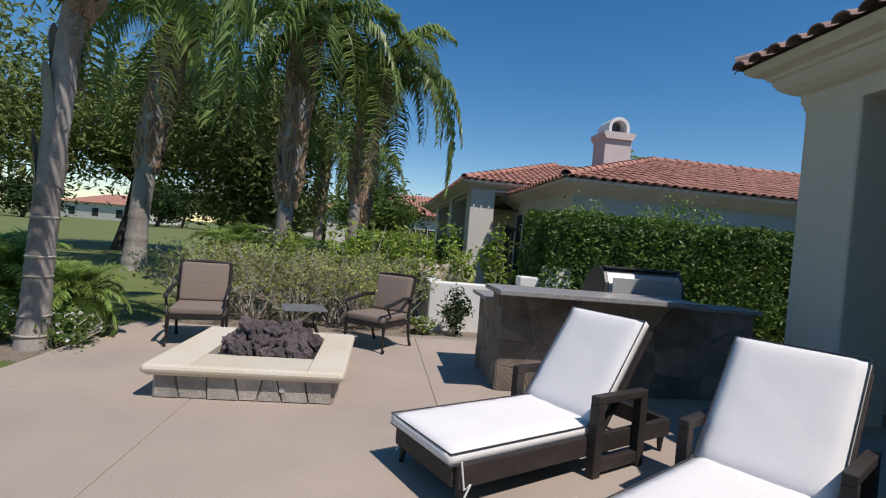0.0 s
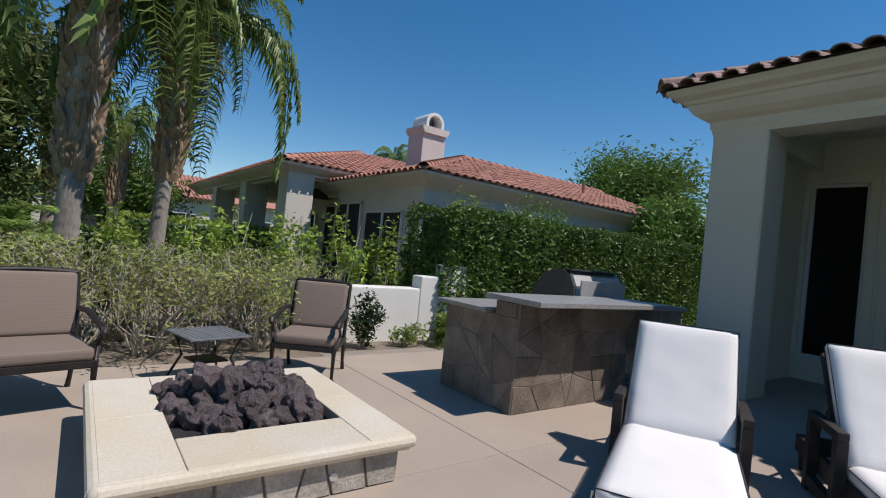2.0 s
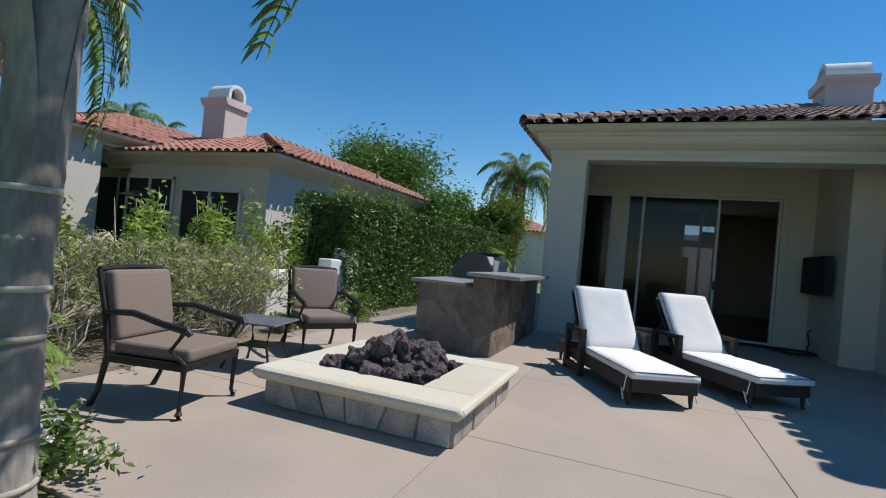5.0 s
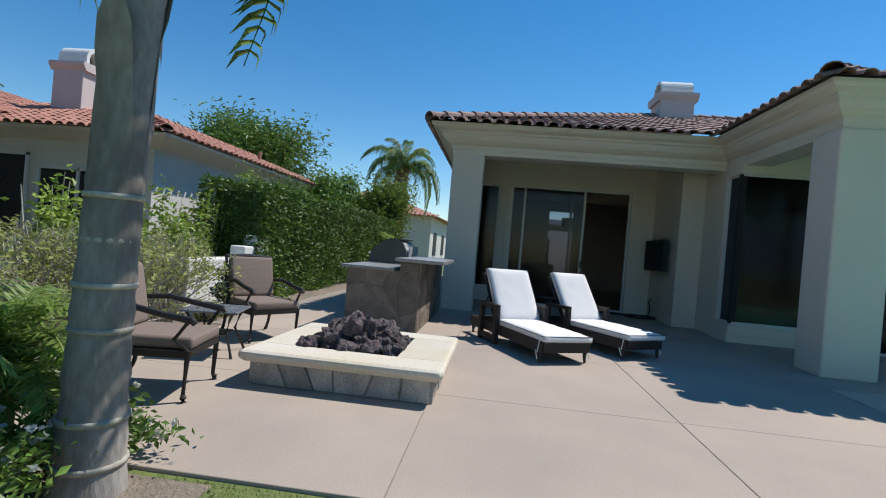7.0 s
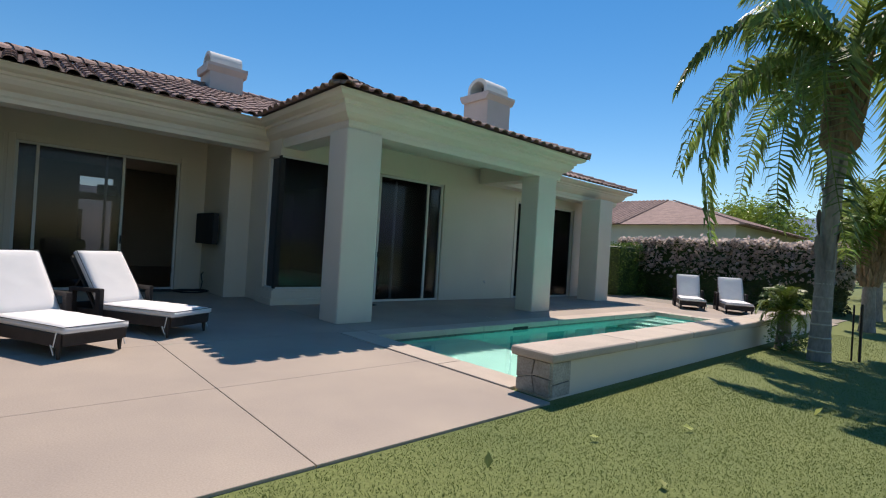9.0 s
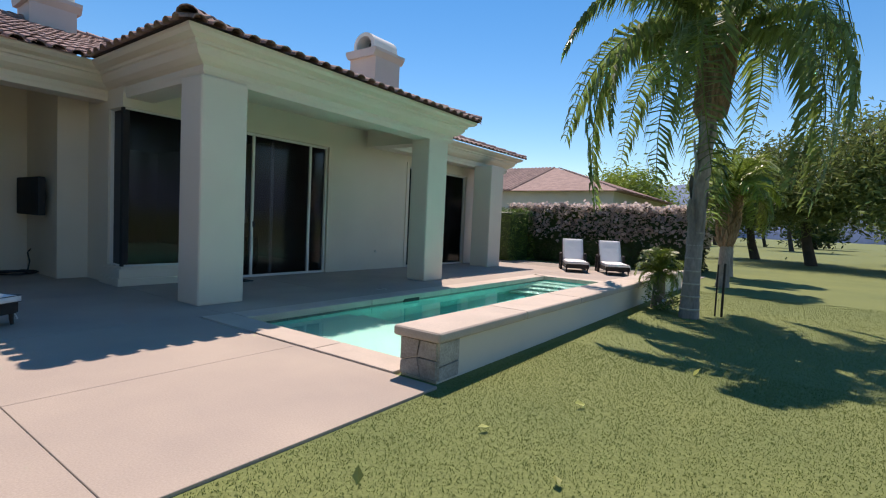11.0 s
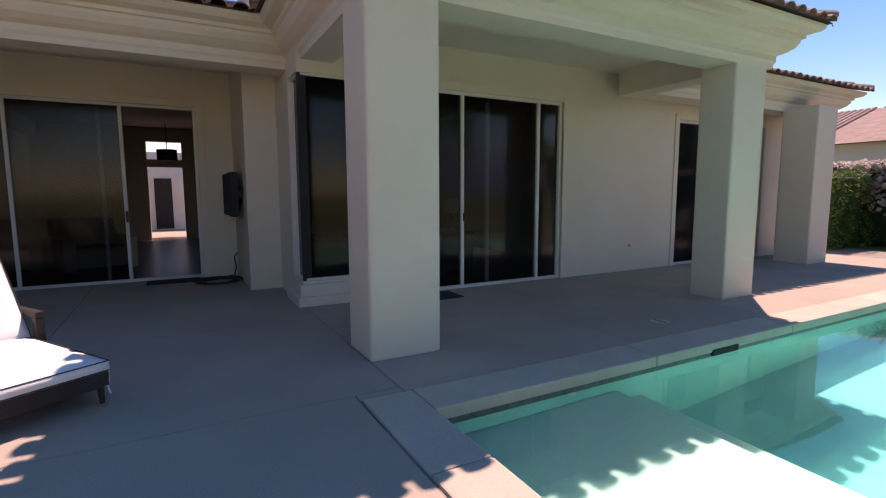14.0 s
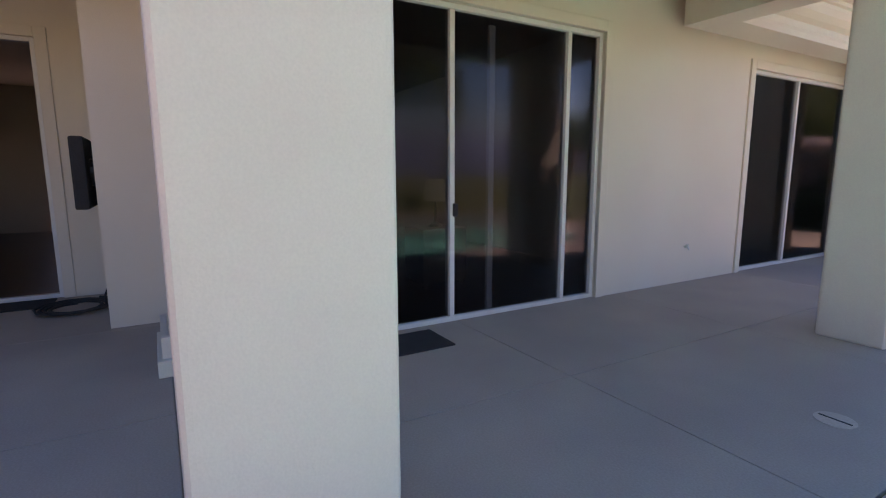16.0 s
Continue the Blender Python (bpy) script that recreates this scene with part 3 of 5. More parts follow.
pend = thing("pendant_lamp", "dark drum pendant lamp hanging from the ceiling", "lamp", at=pose(11.5, 2.4, 2.45))
part("drum", tube([(0, 0, -0.15), (0, 0, 0.15)], 0.25, 20), RUBBER, pend)
part("rod", tube([(0, 0, 0.15), (0, 0, 0.91)], 0.01, 6), IRON, pend)

# ---- roofs ----
def tile_mesh(length, width, rise, sides=6, thick=0.014):
    """One barrel tile lying along +y, crown up, slightly tapered."""
    v, f = [], []
    for y, k in ((0.0, 1.0), (length, 0.86)):
        for a in range(sides + 1):
            t = math.pi * a / sides
            v.append((-math.cos(t) * width / 2 * k, y, math.sin(t) * rise * k))
        for a in range(sides + 1):
            t = math.pi * a / sides
            v.append((-math.cos(t) * (width / 2 - thick) * k, y, math.sin(t) * (rise - thick) * k))
    n = sides + 1
    for a in range(sides):
        f.append((a, a + 1, 2 * n + a + 1, 2 * n + a))
        f.append((a, n + a, n + a + 1, a + 1))
    return np.array(v), f

def roof_plane(roof, material, eave_a, eave_b, up, slope, outline, course=0.36, pitch=0.235, parts_rows=1, singles=True):
    """Barrel tiles on a plane: eave from a to b, rising along up; outline in (along, up) metres of plan."""
    a, b, up = Vector(eave_a), Vector(eave_b), Vector(up)
    d = (b - a).normalized()
    su = Vector((up.x, up.y, slope)).normalized()
    nrm = d.cross(su)
    if nrm.z < 0:
        nrm = -nrm
    M = Matrix((d if d.cross(su).z > 0 else -d, su, nrm)).transposed()
    def inside(u, w):
        c = False
        for (x0, y0), (x1, y1) in zip(outline, outline[1:] + outline[:1]):
            if (y0 > w) != (y1 > w) and u < (x1 - x0) * (w - y0) / (y1 - y0) + x0:
                c = not c
        return c
    plan = 1 / math.sqrt(1 + slope * slope)
    us = [p[0] for p in outline]
    top = max(p[1] for p in outline)
    tv, tf = tile_mesh(course * 1.12, pitch * 0.80, 0.07)
    me = bpy.data.meshes.new("roof_tile")
    me.from_pydata([tuple(x) for x in tv], [], tf)
    me.materials.append(material)
    bv, bf = tile_mesh(course * 1.12, pitch * 0.80, 0.07, 4)
    R = np.array(M)
    vs, fs, k = [], [], 0
    r = random.Random(len(outline) + int(a.x * 10))
    rows = int(top / (course * plan)) + 1
    for j in range(rows):
        w = j * course * plan
        n = int((max(us) - min(us)) / pitch) + 1
        for i in range(n):
            u = min(us) + (i + 0.5) * pitch
            if not inside(u, w + 0.08):
                continue
            o = a + d * u + su * (w / plan - 0.07) + nrm * (0.022 + r.uniform(-0.006, 0.006))
            if singles and j < parts_rows:
                ob = new("roof_tile", me)
                ob.parent = roof
                tw = Matrix.Rotation(r.uniform(-0.03, 0.03), 3, "Z") @ Matrix.Rotation(-0.035, 3, "X")
                ob.matrix_basis = Matrix.Translation(o) @ (M @ tw).to_4x4()
            else:
                tilt = np.array(Matrix.Rotation(-0.035, 3, "X") @ Matrix.Rotation(r.uniform(-0.03, 0.03), 3, "Z"))
                vs.append((bv @ tilt.T) @ R.T + np.array(o))
                fs += [tuple(x + k for x in q) for q in bf]
                k += len(bv)
    if vs:
        ob = raw("roof_tiles", np.concatenate(vs), fs, material, roof)
        ob["kind"] = "stuff"
    base = [a + d * u + su * (w / plan) for u, w in outline]
    raw("roof_deck", [p + nrm * 0.015 for p in base], [tuple(range(len(base)))], UNDERLAY, roof)

def hip(roof, material, p, q, n=None):
    p, q = Vector(p), Vector(q)
    L = (q - p).length
    n = n or max(1, int(L / 0.36))
    tv, tf = tile_mesh(L / n * 1.15, 0.26, 0.11)
    me = bpy.data.meshes.new("hip_tile")
    me.from_pydata([tuple(x) for x in tv], [], tf)
    me.materials.append(material)
    y = (q - p).normalized()
    x = y.cross(Vector((0, 0, 1))).normalized()
    M = Matrix((x, y, x.cross(y))).transposed() @ Matrix.Rotation(-0.04, 3, "X")
    for k in range(n):
        ob = new("hip_tile", me)
        ob.parent = roof
        ob.matrix_basis = Matrix.Translation(p + (q - p) * (k / n) + Vector((0, 0, 0.05))) @ M.to_4x4()

S, EZ = 0.33, 3.455
roof = thing("roof", "low hipped roof of weathered brown barrel tiles", "roof", kind="structure")
# main west slope, wing north, wing west, wing south, rear wing west, main north
roof_plane(roof, TILE_BROWN, (2.05, 6.33, EZ), (2.05, -5.05, EZ), (1, 0), S, [(0, 0), (4.98, 0), (8.18, 3.2), (11.3, 6.2), (6.2, 6.2)])
roof_plane(roof, TILE_BROWN, (-0.88, 1.35, EZ), (2.05, 1.35, EZ), (0, -1), S, [(0, 0), (2.93, 0), (6.13, 3.2), (3.2, 3.2)])
roof_plane(roof, TILE_BROWN, (-0.88, 1.35, EZ), (-0.88, -5.05, EZ), (1, 0), S, [(0, 0), (6.4, 0), (3.2, 3.2)])
roof_plane(roof, TILE_BROWN, (-0.88, -5.05, EZ), (0.88, -5.05, EZ), (0, 1), S, [(0, 0), (1.76, 0), (5.0, 3.2), (3.2, 3.2)], singles=False)
roof_plane(roof, TILE_BROWN, (0.88, -4.2, EZ), (0.88, -10.7, EZ), (1, 0), S, [(0.85, 0), (6.5, 0), (1.5, 5.0), (0.85, 4.0)])
roof_plane(roof, TILE_BROWN, (2.05, 6.33, EZ), (14.5, 6.33, EZ), (0, -1), S, [(0, 0), (12.45, 0), (12.45, 6.2), (6.2, 6.2)], singles=False)
for p, q in (((-0.88, 1.35), (2.32, -1.85)), ((2.05, 6.33), (8.25, 0.13)), ((-0.88, -5.05), (2.32, -1.85)), ((0.88, -10.7), (5.88, -5.7))):
    h = EZ + S * abs(q[0] - p[0])
    hip(roof, TILE_BROWN, (*p, EZ), (*q, h))
hip(roof, TILE_BROWN, (2.32, -1.85, EZ + S * 3.2), (5.25, -1.85, EZ + S * 3.2))
hip(roof, TILE_BROWN, (8.25, 0.13, EZ + S * 6.2), (8.25, -6, EZ + S * 6.2))

def chimney(cx, cy, half, z0, zcap, zarch, material, turn=90.0, label="stucco chimney with an arched cap"):
    c = thing("chimney", label, "chimney", "chimneys", at=pose(cx, cy, 0, 0, 0, turn))
    h = half * 0.84
    part("shaft", box(-h, h, -h, h, z0, zcap - 0.1, 0.01), material, c)
    prof = [(-h, zcap - 0.22), (h, zcap - 0.22), (half, zcap - 0.08), (half, zcap), (-half, zcap), (-half, zcap - 0.08)]
    part("cap", extrude_profile(prof, "x", -half, half), material, c)
    r = half * 0.66
    rise = zarch - zcap
    out = [(-r, zcap), *[(-r * math.cos(t), zcap + rise * (0.35 + 0.65 * math.sin(t))) for t in np.linspace(0, math.pi, 13)], (r, zcap)]
    inn = [(r * 0.72, zcap), *[(r * 0.72 * math.cos(t), zcap + rise * (0.30 + 0.50 * math.sin(t))) for t in np.linspace(0, math.pi, 13)], (-r * 0.72, zcap)]
    part("arched_hood", extrude_profile(out + inn, "x", -half * 0.8, half * 0.8), WHITE_STUCCO, c, "white arched hood")
    part("flue", tube([(0, 0, zcap - 0.05), (0, 0, zcap + rise * 0.6)], r * 0.5, 12), STEEL_DARK, c, "dark metal flue")
chimney(7.5, 0.4, 0.52, 4.6, 5.86, 6.27, PINK_STUCCO)
chimney(3.6, -6.25, 0.60, 4.0, 6.0, 6.5, PINK_STUCCO)

# ---- the neighbour's house ----
nb = thing("neighbour_house", "single-storey cream stucco house with red tile roof", "house")
NE = 2.95
part("wall", box(2.55, 14, 12.0, 16.4, 0, 2.75), STUCCO_NB, nb)
part("wall", box(4.4, 14, 17.0, 28, 0, 3.0), STUCCO_NB, nb)
NB_CORN = [(-0.5, 2.60), (-0.2, 2.60), (-0.17, 2.66), (-0.06, 2.72), (0.1, 2.80), (0.27, 2.88), (0.295, 2.945), (-0.5, 3.19)]
part("eave", sweep([(2.46, 17.4), (2.46, 11.8), (14, 11.8)], NB_CORN), STUCCO_NB, nb)
NB_CORN2 = [(o, z + 0.33) for o, z in NB_CORN]
part("eave", sweep([(0.97, 30), (0.97, 16.26), (5, 16.26)], NB_CORN2), STUCCO_NB, nb)
part("soffit", box(1.0, 6, 16.3, 30, 3.0, 3.1), STUCCO_NB, nb)
for x0, y0 in ((1.0, 16.3), (1.0, 20.5), (1.0, 25.0)):
    part("post", box(x0, x0 + 0.75, y0, y0 + 0.75, -0.02, 3.0, 0.02), STUCCO_NB, nb)
def nb_window(x, y0, y1, z1, z0=0.05):
    w = part("window", box(x - 0.03, x, y0, y1, z0, z1), RUBBER, nb, "dark panel for glazed doors and one shaded porch recess")
    fr = bmesh.new()
    for ya in (y0 - 0.06, (y0 + y1) / 2 - 0.03, y1):
        box(x - 0.07, x - 0.02, ya, ya + 0.06, z0, z1 + 0.05, bm=fr)
    box(x - 0.07, x - 0.02, y0 - 0.06, y1 + 0.06, z1, z1 + 0.06, bm=fr)
    part("frame", fr, ALU, w)
nb_window(2.55, 12.75, 14.5, 2.1)
# added dark panel standing in for the shaded recess by the porch post
nb_window(2.55, 14.85, 16.35, 2.35)
nb_window(4.4, 17.3, 21.5, 2.6)
nb_window(4.4, 22.5, 25.0, 2.3)
nroof = part("roof", box(2.8, 13.8, 12.2, 21.8, 2.9, 2.96), UNDERLAY, nb, "red clay barrel tile roof")
roof_plane(nroof, TILE_RED, (2.16, 11.5, NE), (14, 11.5, NE), (0, 1), S, [(0, 0), (11.84, 0), (11.84, 4.4), (4.4, 4.4)], parts_rows=1)
roof_plane(nroof, TILE_RED, (2.16, 11.5, NE), (2.16, 20.0, NE), (1, 0), S, [(0, 0), (6.0, 0), (8.5, 2.5), (8.5, 4.4), (4.4, 4.4)], parts_rows=1)
hip(nroof, TILE_RED, (2.16, 11.5, NE), (6.56, 15.9, NE + S * 4.4))
hip(nroof, TILE_RED, (6.56, 15.9, NE + S * 4.4), (14, 15.9, NE + S * 4.4))
NE2 = 3.28
roof_plane(nroof, TILE_RED, (0.69, 15.98, NE2), (6, 15.98, NE2), (0, 1), S, [(0, 0), (5.3, 0), (7.5, 4.2), (4.2, 4.2)], singles=False)
roof_plane(nroof, TILE_RED, (0.69, 15.98, NE2), (0.69, 31, NE2), (1, 0), S, [(0, 0), (15, 0), (15, 4.2), (4.2, 4.2)], singles=False)
hip(nroof, TILE_RED, (0.69, 15.98, NE2), (4.89, 20.18, NE2 + S * 4.2))
hip(nroof, TILE_RED, (4.89, 20.18, NE2 + S * 4.2), (4.89, 31, NE2 + S * 4.2))
vent = part("roof_vent", tube([(10.0, 13.6, 3.5), (10.0, 13.6, 4.0)], 0.06, 10), TILE_RED, nroof)
chimney(5.5, 16.55, 0.52, 3.6, 5.22, 5.72, PINK_STUCCO, label="pale pink stucco chimney with white arched cap")
heater = thing("patio_heater", "dark mushroom patio heater on the neighbour's terrace", "patio heater", at=pose(1.9, 15.2, -0.02))
part("pole", tube([(0, 0, 0), (0, 0, 1.9)], 0.035, 10), IRON, heater)
part("base", tube([(0, 0, 0), (0, 0, 0.6)], [0.22, 0.2], 14), IRON, heater)
part("hood", tube([(0, 0, 1.85), (0, 0, 2.0)], [0.42, 0.06], 20), IRON, heater)
def lumpy(r, seed, sx=1, sy=1, sz=1, sub=3, amp=0.25, freq=2.0):
    b = bmesh.new()
    bmesh.ops.create_icosphere(b, subdivisions=sub, radius=1.0)
    for v in b.verts:
        k = 1 + amp * noise.noise(v.co * freq + Vector((seed * 7.3, seed, 0))) + amp * 0.4 * noise.noise(v.co * freq * 3 + Vector((seed, 2.0, 1)))
        v.co = Vector((v.co.x * sx, v.co.y * sy, v.co.z * sz)) * r * k
    return b
for k, (x, y) in enumerate(((-0.6, 13.6), (0.3, 13.9))):
    cv = lumpy(0.5, k + 3, 1.1, 0.9, 1.0)
    ob = link("furniture_cover", cv, CANVAS, smooth=True)
    ob.matrix_basis = pose(x, y, 0.43)
    tagged(ob, "slumped beige canvas cover over garden furniture", "cover")
tagged(link("neighbour_terrace", box(-1.5, 6, 12.0, 30, -0.3, -0.02), CONCRETE), "pale concrete terrace of the neighbouring house", "terrace", kind="structure")

def far_house(x, y, w, d, h, turn, roofmat=TILE_RED, eave=0.5):
    hs = thing("far_house", "distant single-storey stucco house with a tile roof", "house", "distant houses", at=pose(x, y, -0.05, 0, 0, turn))
    part("wall", box(-w / 2, w / 2, -d / 2, d / 2, 0, h), STUCCO_NB, hs)
    b = bmesh.new()
    e = eave
    lo = [b.verts.new(p) for p in ((-w / 2 - e, -d / 2 - e, h), (w / 2 + e, -d / 2 - e, h), (w / 2 + e, d / 2 + e, h), (-w / 2 - e, d / 2 + e, h))]
    rz = h + (d / 2 + e) * 0.33
    r0, r1 = b.verts.new((-w / 2 + d / 2, 0, rz)), b.verts.new((w / 2 - d / 2, 0, rz))
    for q in ((lo[0], lo[1], r1, r0), (lo[1], lo[2], r1), (lo[2], lo[3], r0, r1), (lo[3], lo[0], r0), tuple(lo[::-1])):
        b.faces.new(q)
    rf = part("roof", b, roofmat, hs)
    # courses of tile as raised ribs
    tv, tf = tile_mesh((d / 2 + e) * 1.05, 0.22, 0.07, 4)
    vs, fs, k = [], [], 0
    for i in range(int((w - d) / 0.26)):
        xx = -w / 2 + d / 2 + 0.13 + i * 0.26
        M = np.array(Matrix.Rotation(math.atan(0.33), 3, "X"))
        vs.append(tv @ M.T + np.array([xx, -d / 2 - e, h + 0.02]))
        fs += [tuple(q + k for q in f) for f in tf]
        k += len(tv)
    for sgn in (-1, 1):
        nside = int((d + 2 * e) / 0.26)
        for i in range(nside):
            yy = -d / 2 - e + 0.13 + i * 0.26
            L = max(0.3, (d / 2 + e) - abs(yy))
            tv2, tf2 = tile_mesh(L * 1.05, 0.22, 0.07, 4)
            M = np.array(Matrix.Rotation(sgn * -math.pi / 2, 3, "Z") @ Matrix.Rotation(math.atan(0.33), 3, "X"))
            vs.append(tv2 @ M.T + np.array([-sgn * -1 * (-(w / 2 + e)) * 1.0, yy, h + 0.02]))
            fs += [tuple(q + k for q in f) for f in tf2]
            k += len(tv2)
    if vs:
        ob = raw("roof_tiles", np.concatenate(vs), fs, roofmat, rf)
        ob["kind"] = "stuff"
    for i in range(3):
        xx = -w / 2 + w * (i + 0.5) / 3
        win = part("window", box(xx - 0.8, xx + 0.8, -d / 2 - 0.03, -d / 2, 0.6, 2.1), RUBBER, hs)
        part("frame", box(xx - 0.9, xx + 0.9, -d / 2 - 0.05, -d / 2 - 0.01, 2.1, 2.2), ALU, win)
    part("window", box(-w / 2 - 0.03, -w / 2, -0.9, 0.9, 0.9, 2.3), RUBBER, hs)
    return hs
far_house(8.6, -26.5, 15, 11, 3.3, 180, TILE_BROWN)
far_house(11, -60, 16, 11, 3.0, 180)
far_house(1.5, 42, 14, 10, 3.1, 0)
far_house(30, 14, 14, 10, 3.0, 0)
for x, y, tn in ((-75, 88, -30), (-52, 105, -25), (-100, 75, -40), (-25, 120, 0)):
    far_house(x, y, 18, 11, 3.0, tn)

# ---- white stepped garden wall ----
gw = thing("garden_wall", "white stepped stucco garden wall with rounded coping", "garden wall")
for x0, x1, z in ((-0.82, 0.58, 0.73), (0.58, 0.98, 0.91), (0.98, 1.42, 1.09)):
    part("wall_step", box(x0, x1, 8.85, 9.1, -0.1, z, 0.03, seg=3), WHITE_STUCCO, gw)
part("wall_side", box(-0.82, -0.57, 9.1, 11.6, -0.1, 0.73, 0.03, seg=3), WHITE_STUCCO, gw)

# ---- fire pit ----
pit = thing("fire_pit", "square stone-faced fire pit with a cream limestone cap", "fire pit")
PX0, PX1, PY0, PY1, PZ = -3.27, -1.85, 5.25, 6.74, 0.265
part("body", box(PX0 + 0.05, PX1 - 0.05, PY0 + 0.05, PY1 - 0.05, -0.01, 0.195), MORTAR, pit)
ox0, ox1, oy0, oy1 = -2.96, -2.10, 5.62, 6.46
capb = [(ox0, PY0, ox1, oy0), (ox0, oy1, ox1, PY1), (PX0, PY0, ox0, 6.0), (PX0, 6.0, ox0, PY1), (ox1, PY0, PX1, 6.0), (ox1, 6.0, PX1, PY1)]
def pit_slab(x0, y0, x1, y1):
    part("cap_slab", box(x0 + 0.002, x1 - 0.002, y0 + 0.002, y1 - 0.002, PZ - 0.075, PZ, 0.003, seg=1), LIMESTONE, pit)
for q in capb:
    pit_slab(q[0], q[1], q[2], q[3])
ring = [(PX0, PY1), (PX0, PY0), (PX1, PY0), (PX1, PY1), (PX0, PY1)]
NOSE = [(-0.03, PZ - 0.085), (0.0, PZ - 0.085), (0.004, PZ - 0.072), (0.02, PZ - 0.068), (0.036, PZ - 0.05), (0.04, PZ - 0.032), (0.032, PZ - 0.012), (0.013, PZ - 0.002), (-0.001, PZ - 0.002), (-0.03, PZ - 0.01)]
for i in range(4):
    p0, p1 = Vector(ring[i]), Vector(ring[i + 1])
    part("bullnose", sweep([tuple(p0), tuple(p1)], NOSE), LIMESTONE, pit)
for i, (x, y) in enumerate(((PX0, PY0), (PX1, PY0), (PX1, PY1), (PX0, PY1))):
    c = bmesh.new()
    bmesh.ops.create_uvsphere(c, u_segments=12, v_segments=8, radius=0.037, matrix=Matrix.Translation((x, y, PZ - 0.037)))
    part("bullnose_corner", c, LIMESTONE, pit, smooth=True)
flagstones(pit, (PX0 + 0.05, PY0 + 0.05, 0), (1, 0, 0), (0, 0, 1), (0, -1, 0), PX1 - PX0 - 0.1, 0.185, 7, 1, 11)
flagstones(pit, (PX0 + 0.05, PY0 + 0.05, 0), (0, 1, 0), (0, 0, 1), (-1, 0, 0), 1.40, 0.185, 6, 1, 12)
flagstones(pit, (PX1 - 0.05, PY0 + 0.05, 0), (0, 1, 0), (0, 0, 1), (1, 0, 0), 1.40, 0.185, 6, 1, 13)
flagstones(pit, (PX0 + 0.05, PY1 - 0.05, 0), (1, 0, 0), (0, 0, 1), (0, 1, 0), PX1 - PX0 - 0.1, 0.185, 6, 1, 14)
part("gas_valve", tube([(-2.28, PY0 + 0.05, 0.1), (-2.28, PY0 + 0.018, 0.1)], 0.022, 14), STEEL, pit, "round steel gas key valve")
part("fire_bowl", box(ox0, ox1, oy0, oy1, 0.14, 0.2), RUBBER, pit)
rk = random.Random(7)
rock_meshes = []
for s in range(7):
    b = lumpy(1.0, s, 1.0, 0.8, 0.72, 3, 0.55, 1.6)
    me = bpy.data.meshes.new("lava_rock")
    b.to_mesh(me)
    b.free()
    me.materials.append(LAVA)
    rock_meshes.append(me)
rocks = thing("lava_rocks", "heap of dark purple-grey lava rocks in the fire pit", "lava rock")
for k in range(96):
    layer = 0 if k < 54 else (1 if k < 84 else 2)
    m = 0.04 + 0.09 * layer
    x, y = rk.uniform(ox0 + m, ox1 - m), rk.uniform(oy0 + m, oy1 - m)
    r = rk.uniform(0.05, 0.098)
    ob = new("rock", rk.choice(rock_meshes))
    ob.parent = rocks
    ob.matrix_basis = pose(x, y, 0.255 + 0.07 * layer + rk.uniform(-0.02, 0.03), rk.uniform(0, 360), rk.uniform(0, 360), rk.uniform(0, 360)) @ Matrix.Scale(r, 4)

# ---- barbecue island ----
bbq = thing("barbecue_island", "flagstone barbecue island with raised granite bar top", "barbecue island")
BX0, BX1 = -0.47, 2.15
part("body", box(BX0 + 0.02, BX1, 5.87, 6.84, -0.01, 0.80), MORTAR, bbq)
part("bar_body", box(BX0 + 0.02, BX1, 5.87, 6.14, 0.80, 0.925), MORTAR, bbq)
flagstones(bbq, (BX0 + 0.02, 5.87, 0), (0, 1, 0), (0, 0, 1), (-1, 0, 0), 0.97, 0.80, 4, 3, 21, 0.007, FLAGSTONE_BROWN_SHADED, 0.0014, 0.3)
flagstones(bbq, (BX0 + 0.02, 5.87, 0), (1, 0, 0), (0, 0, 1), (0, -1, 0), 2.6, 0.92, 10, 4, 22, 0.007, FLAGSTONE_BROWN_SHADED, 0.0014, 0.3)
flagstones(bbq, (BX0 + 0.02, 5.87, 0.80), (0, 1, 0), (0, 0, 1), (-1, 0, 0), 0.27, 0.12, 1, 1, 23, material=FLAGSTONE_BROWN_SHADED)
part("bar_top", box(-0.55, 1.42, 5.56, 6.20, 0.93, 0.975, 0.006), GRANITE, bbq, "grey granite raised bar top")
part("bar_ledge", box(1.42, 2.2, 5.82, 6.2, 0.885, 0.925, 0.006), GRANITE, bbq)
part("worktop", box(-0.53, 2.2, 6.205, 6.92, 0.80, 0.838, 0.006), GRANITE, bbq, "grey granite worktop")
grill = thing("gas_grill", "stainless steel built-in gas grill with closed hood", "grill")
hood = [(6.86, 0.84), (6.88, 0.92), (6.84, 1.02), (6.72, 1.15), (6.58, 1.22), (6.46, 1.22), (6.36, 1.17), (6.30, 1.06), (6.28, 0.92), (6.28, 0.84)]
part("hood", extrude_profile(hood, "x", 0.80, 1.62), STEEL, grill, "steel hood")
for x0 in (0.76, 1.62):
    part("hood_end", extrude_profile([(y + 0.01, z + 0.01) for y, z in hood], "x", x0, x0 + 0.04), STEEL_DARK, grill)
part("back_panel", box(0.82, 1.60, 6.255, 6.275, 0.95, 1.13, 0.004), STEEL, grill)
part("lip", box(0.78, 1.64, 6.36, 6.52, 1.222, 1.24, 0.004), STEEL_DARK, grill)
part("handle", tube([(0.9, 6.93, 0.98), (1.5, 6.93, 0.98)], 0.014, 8), STEEL, grill)

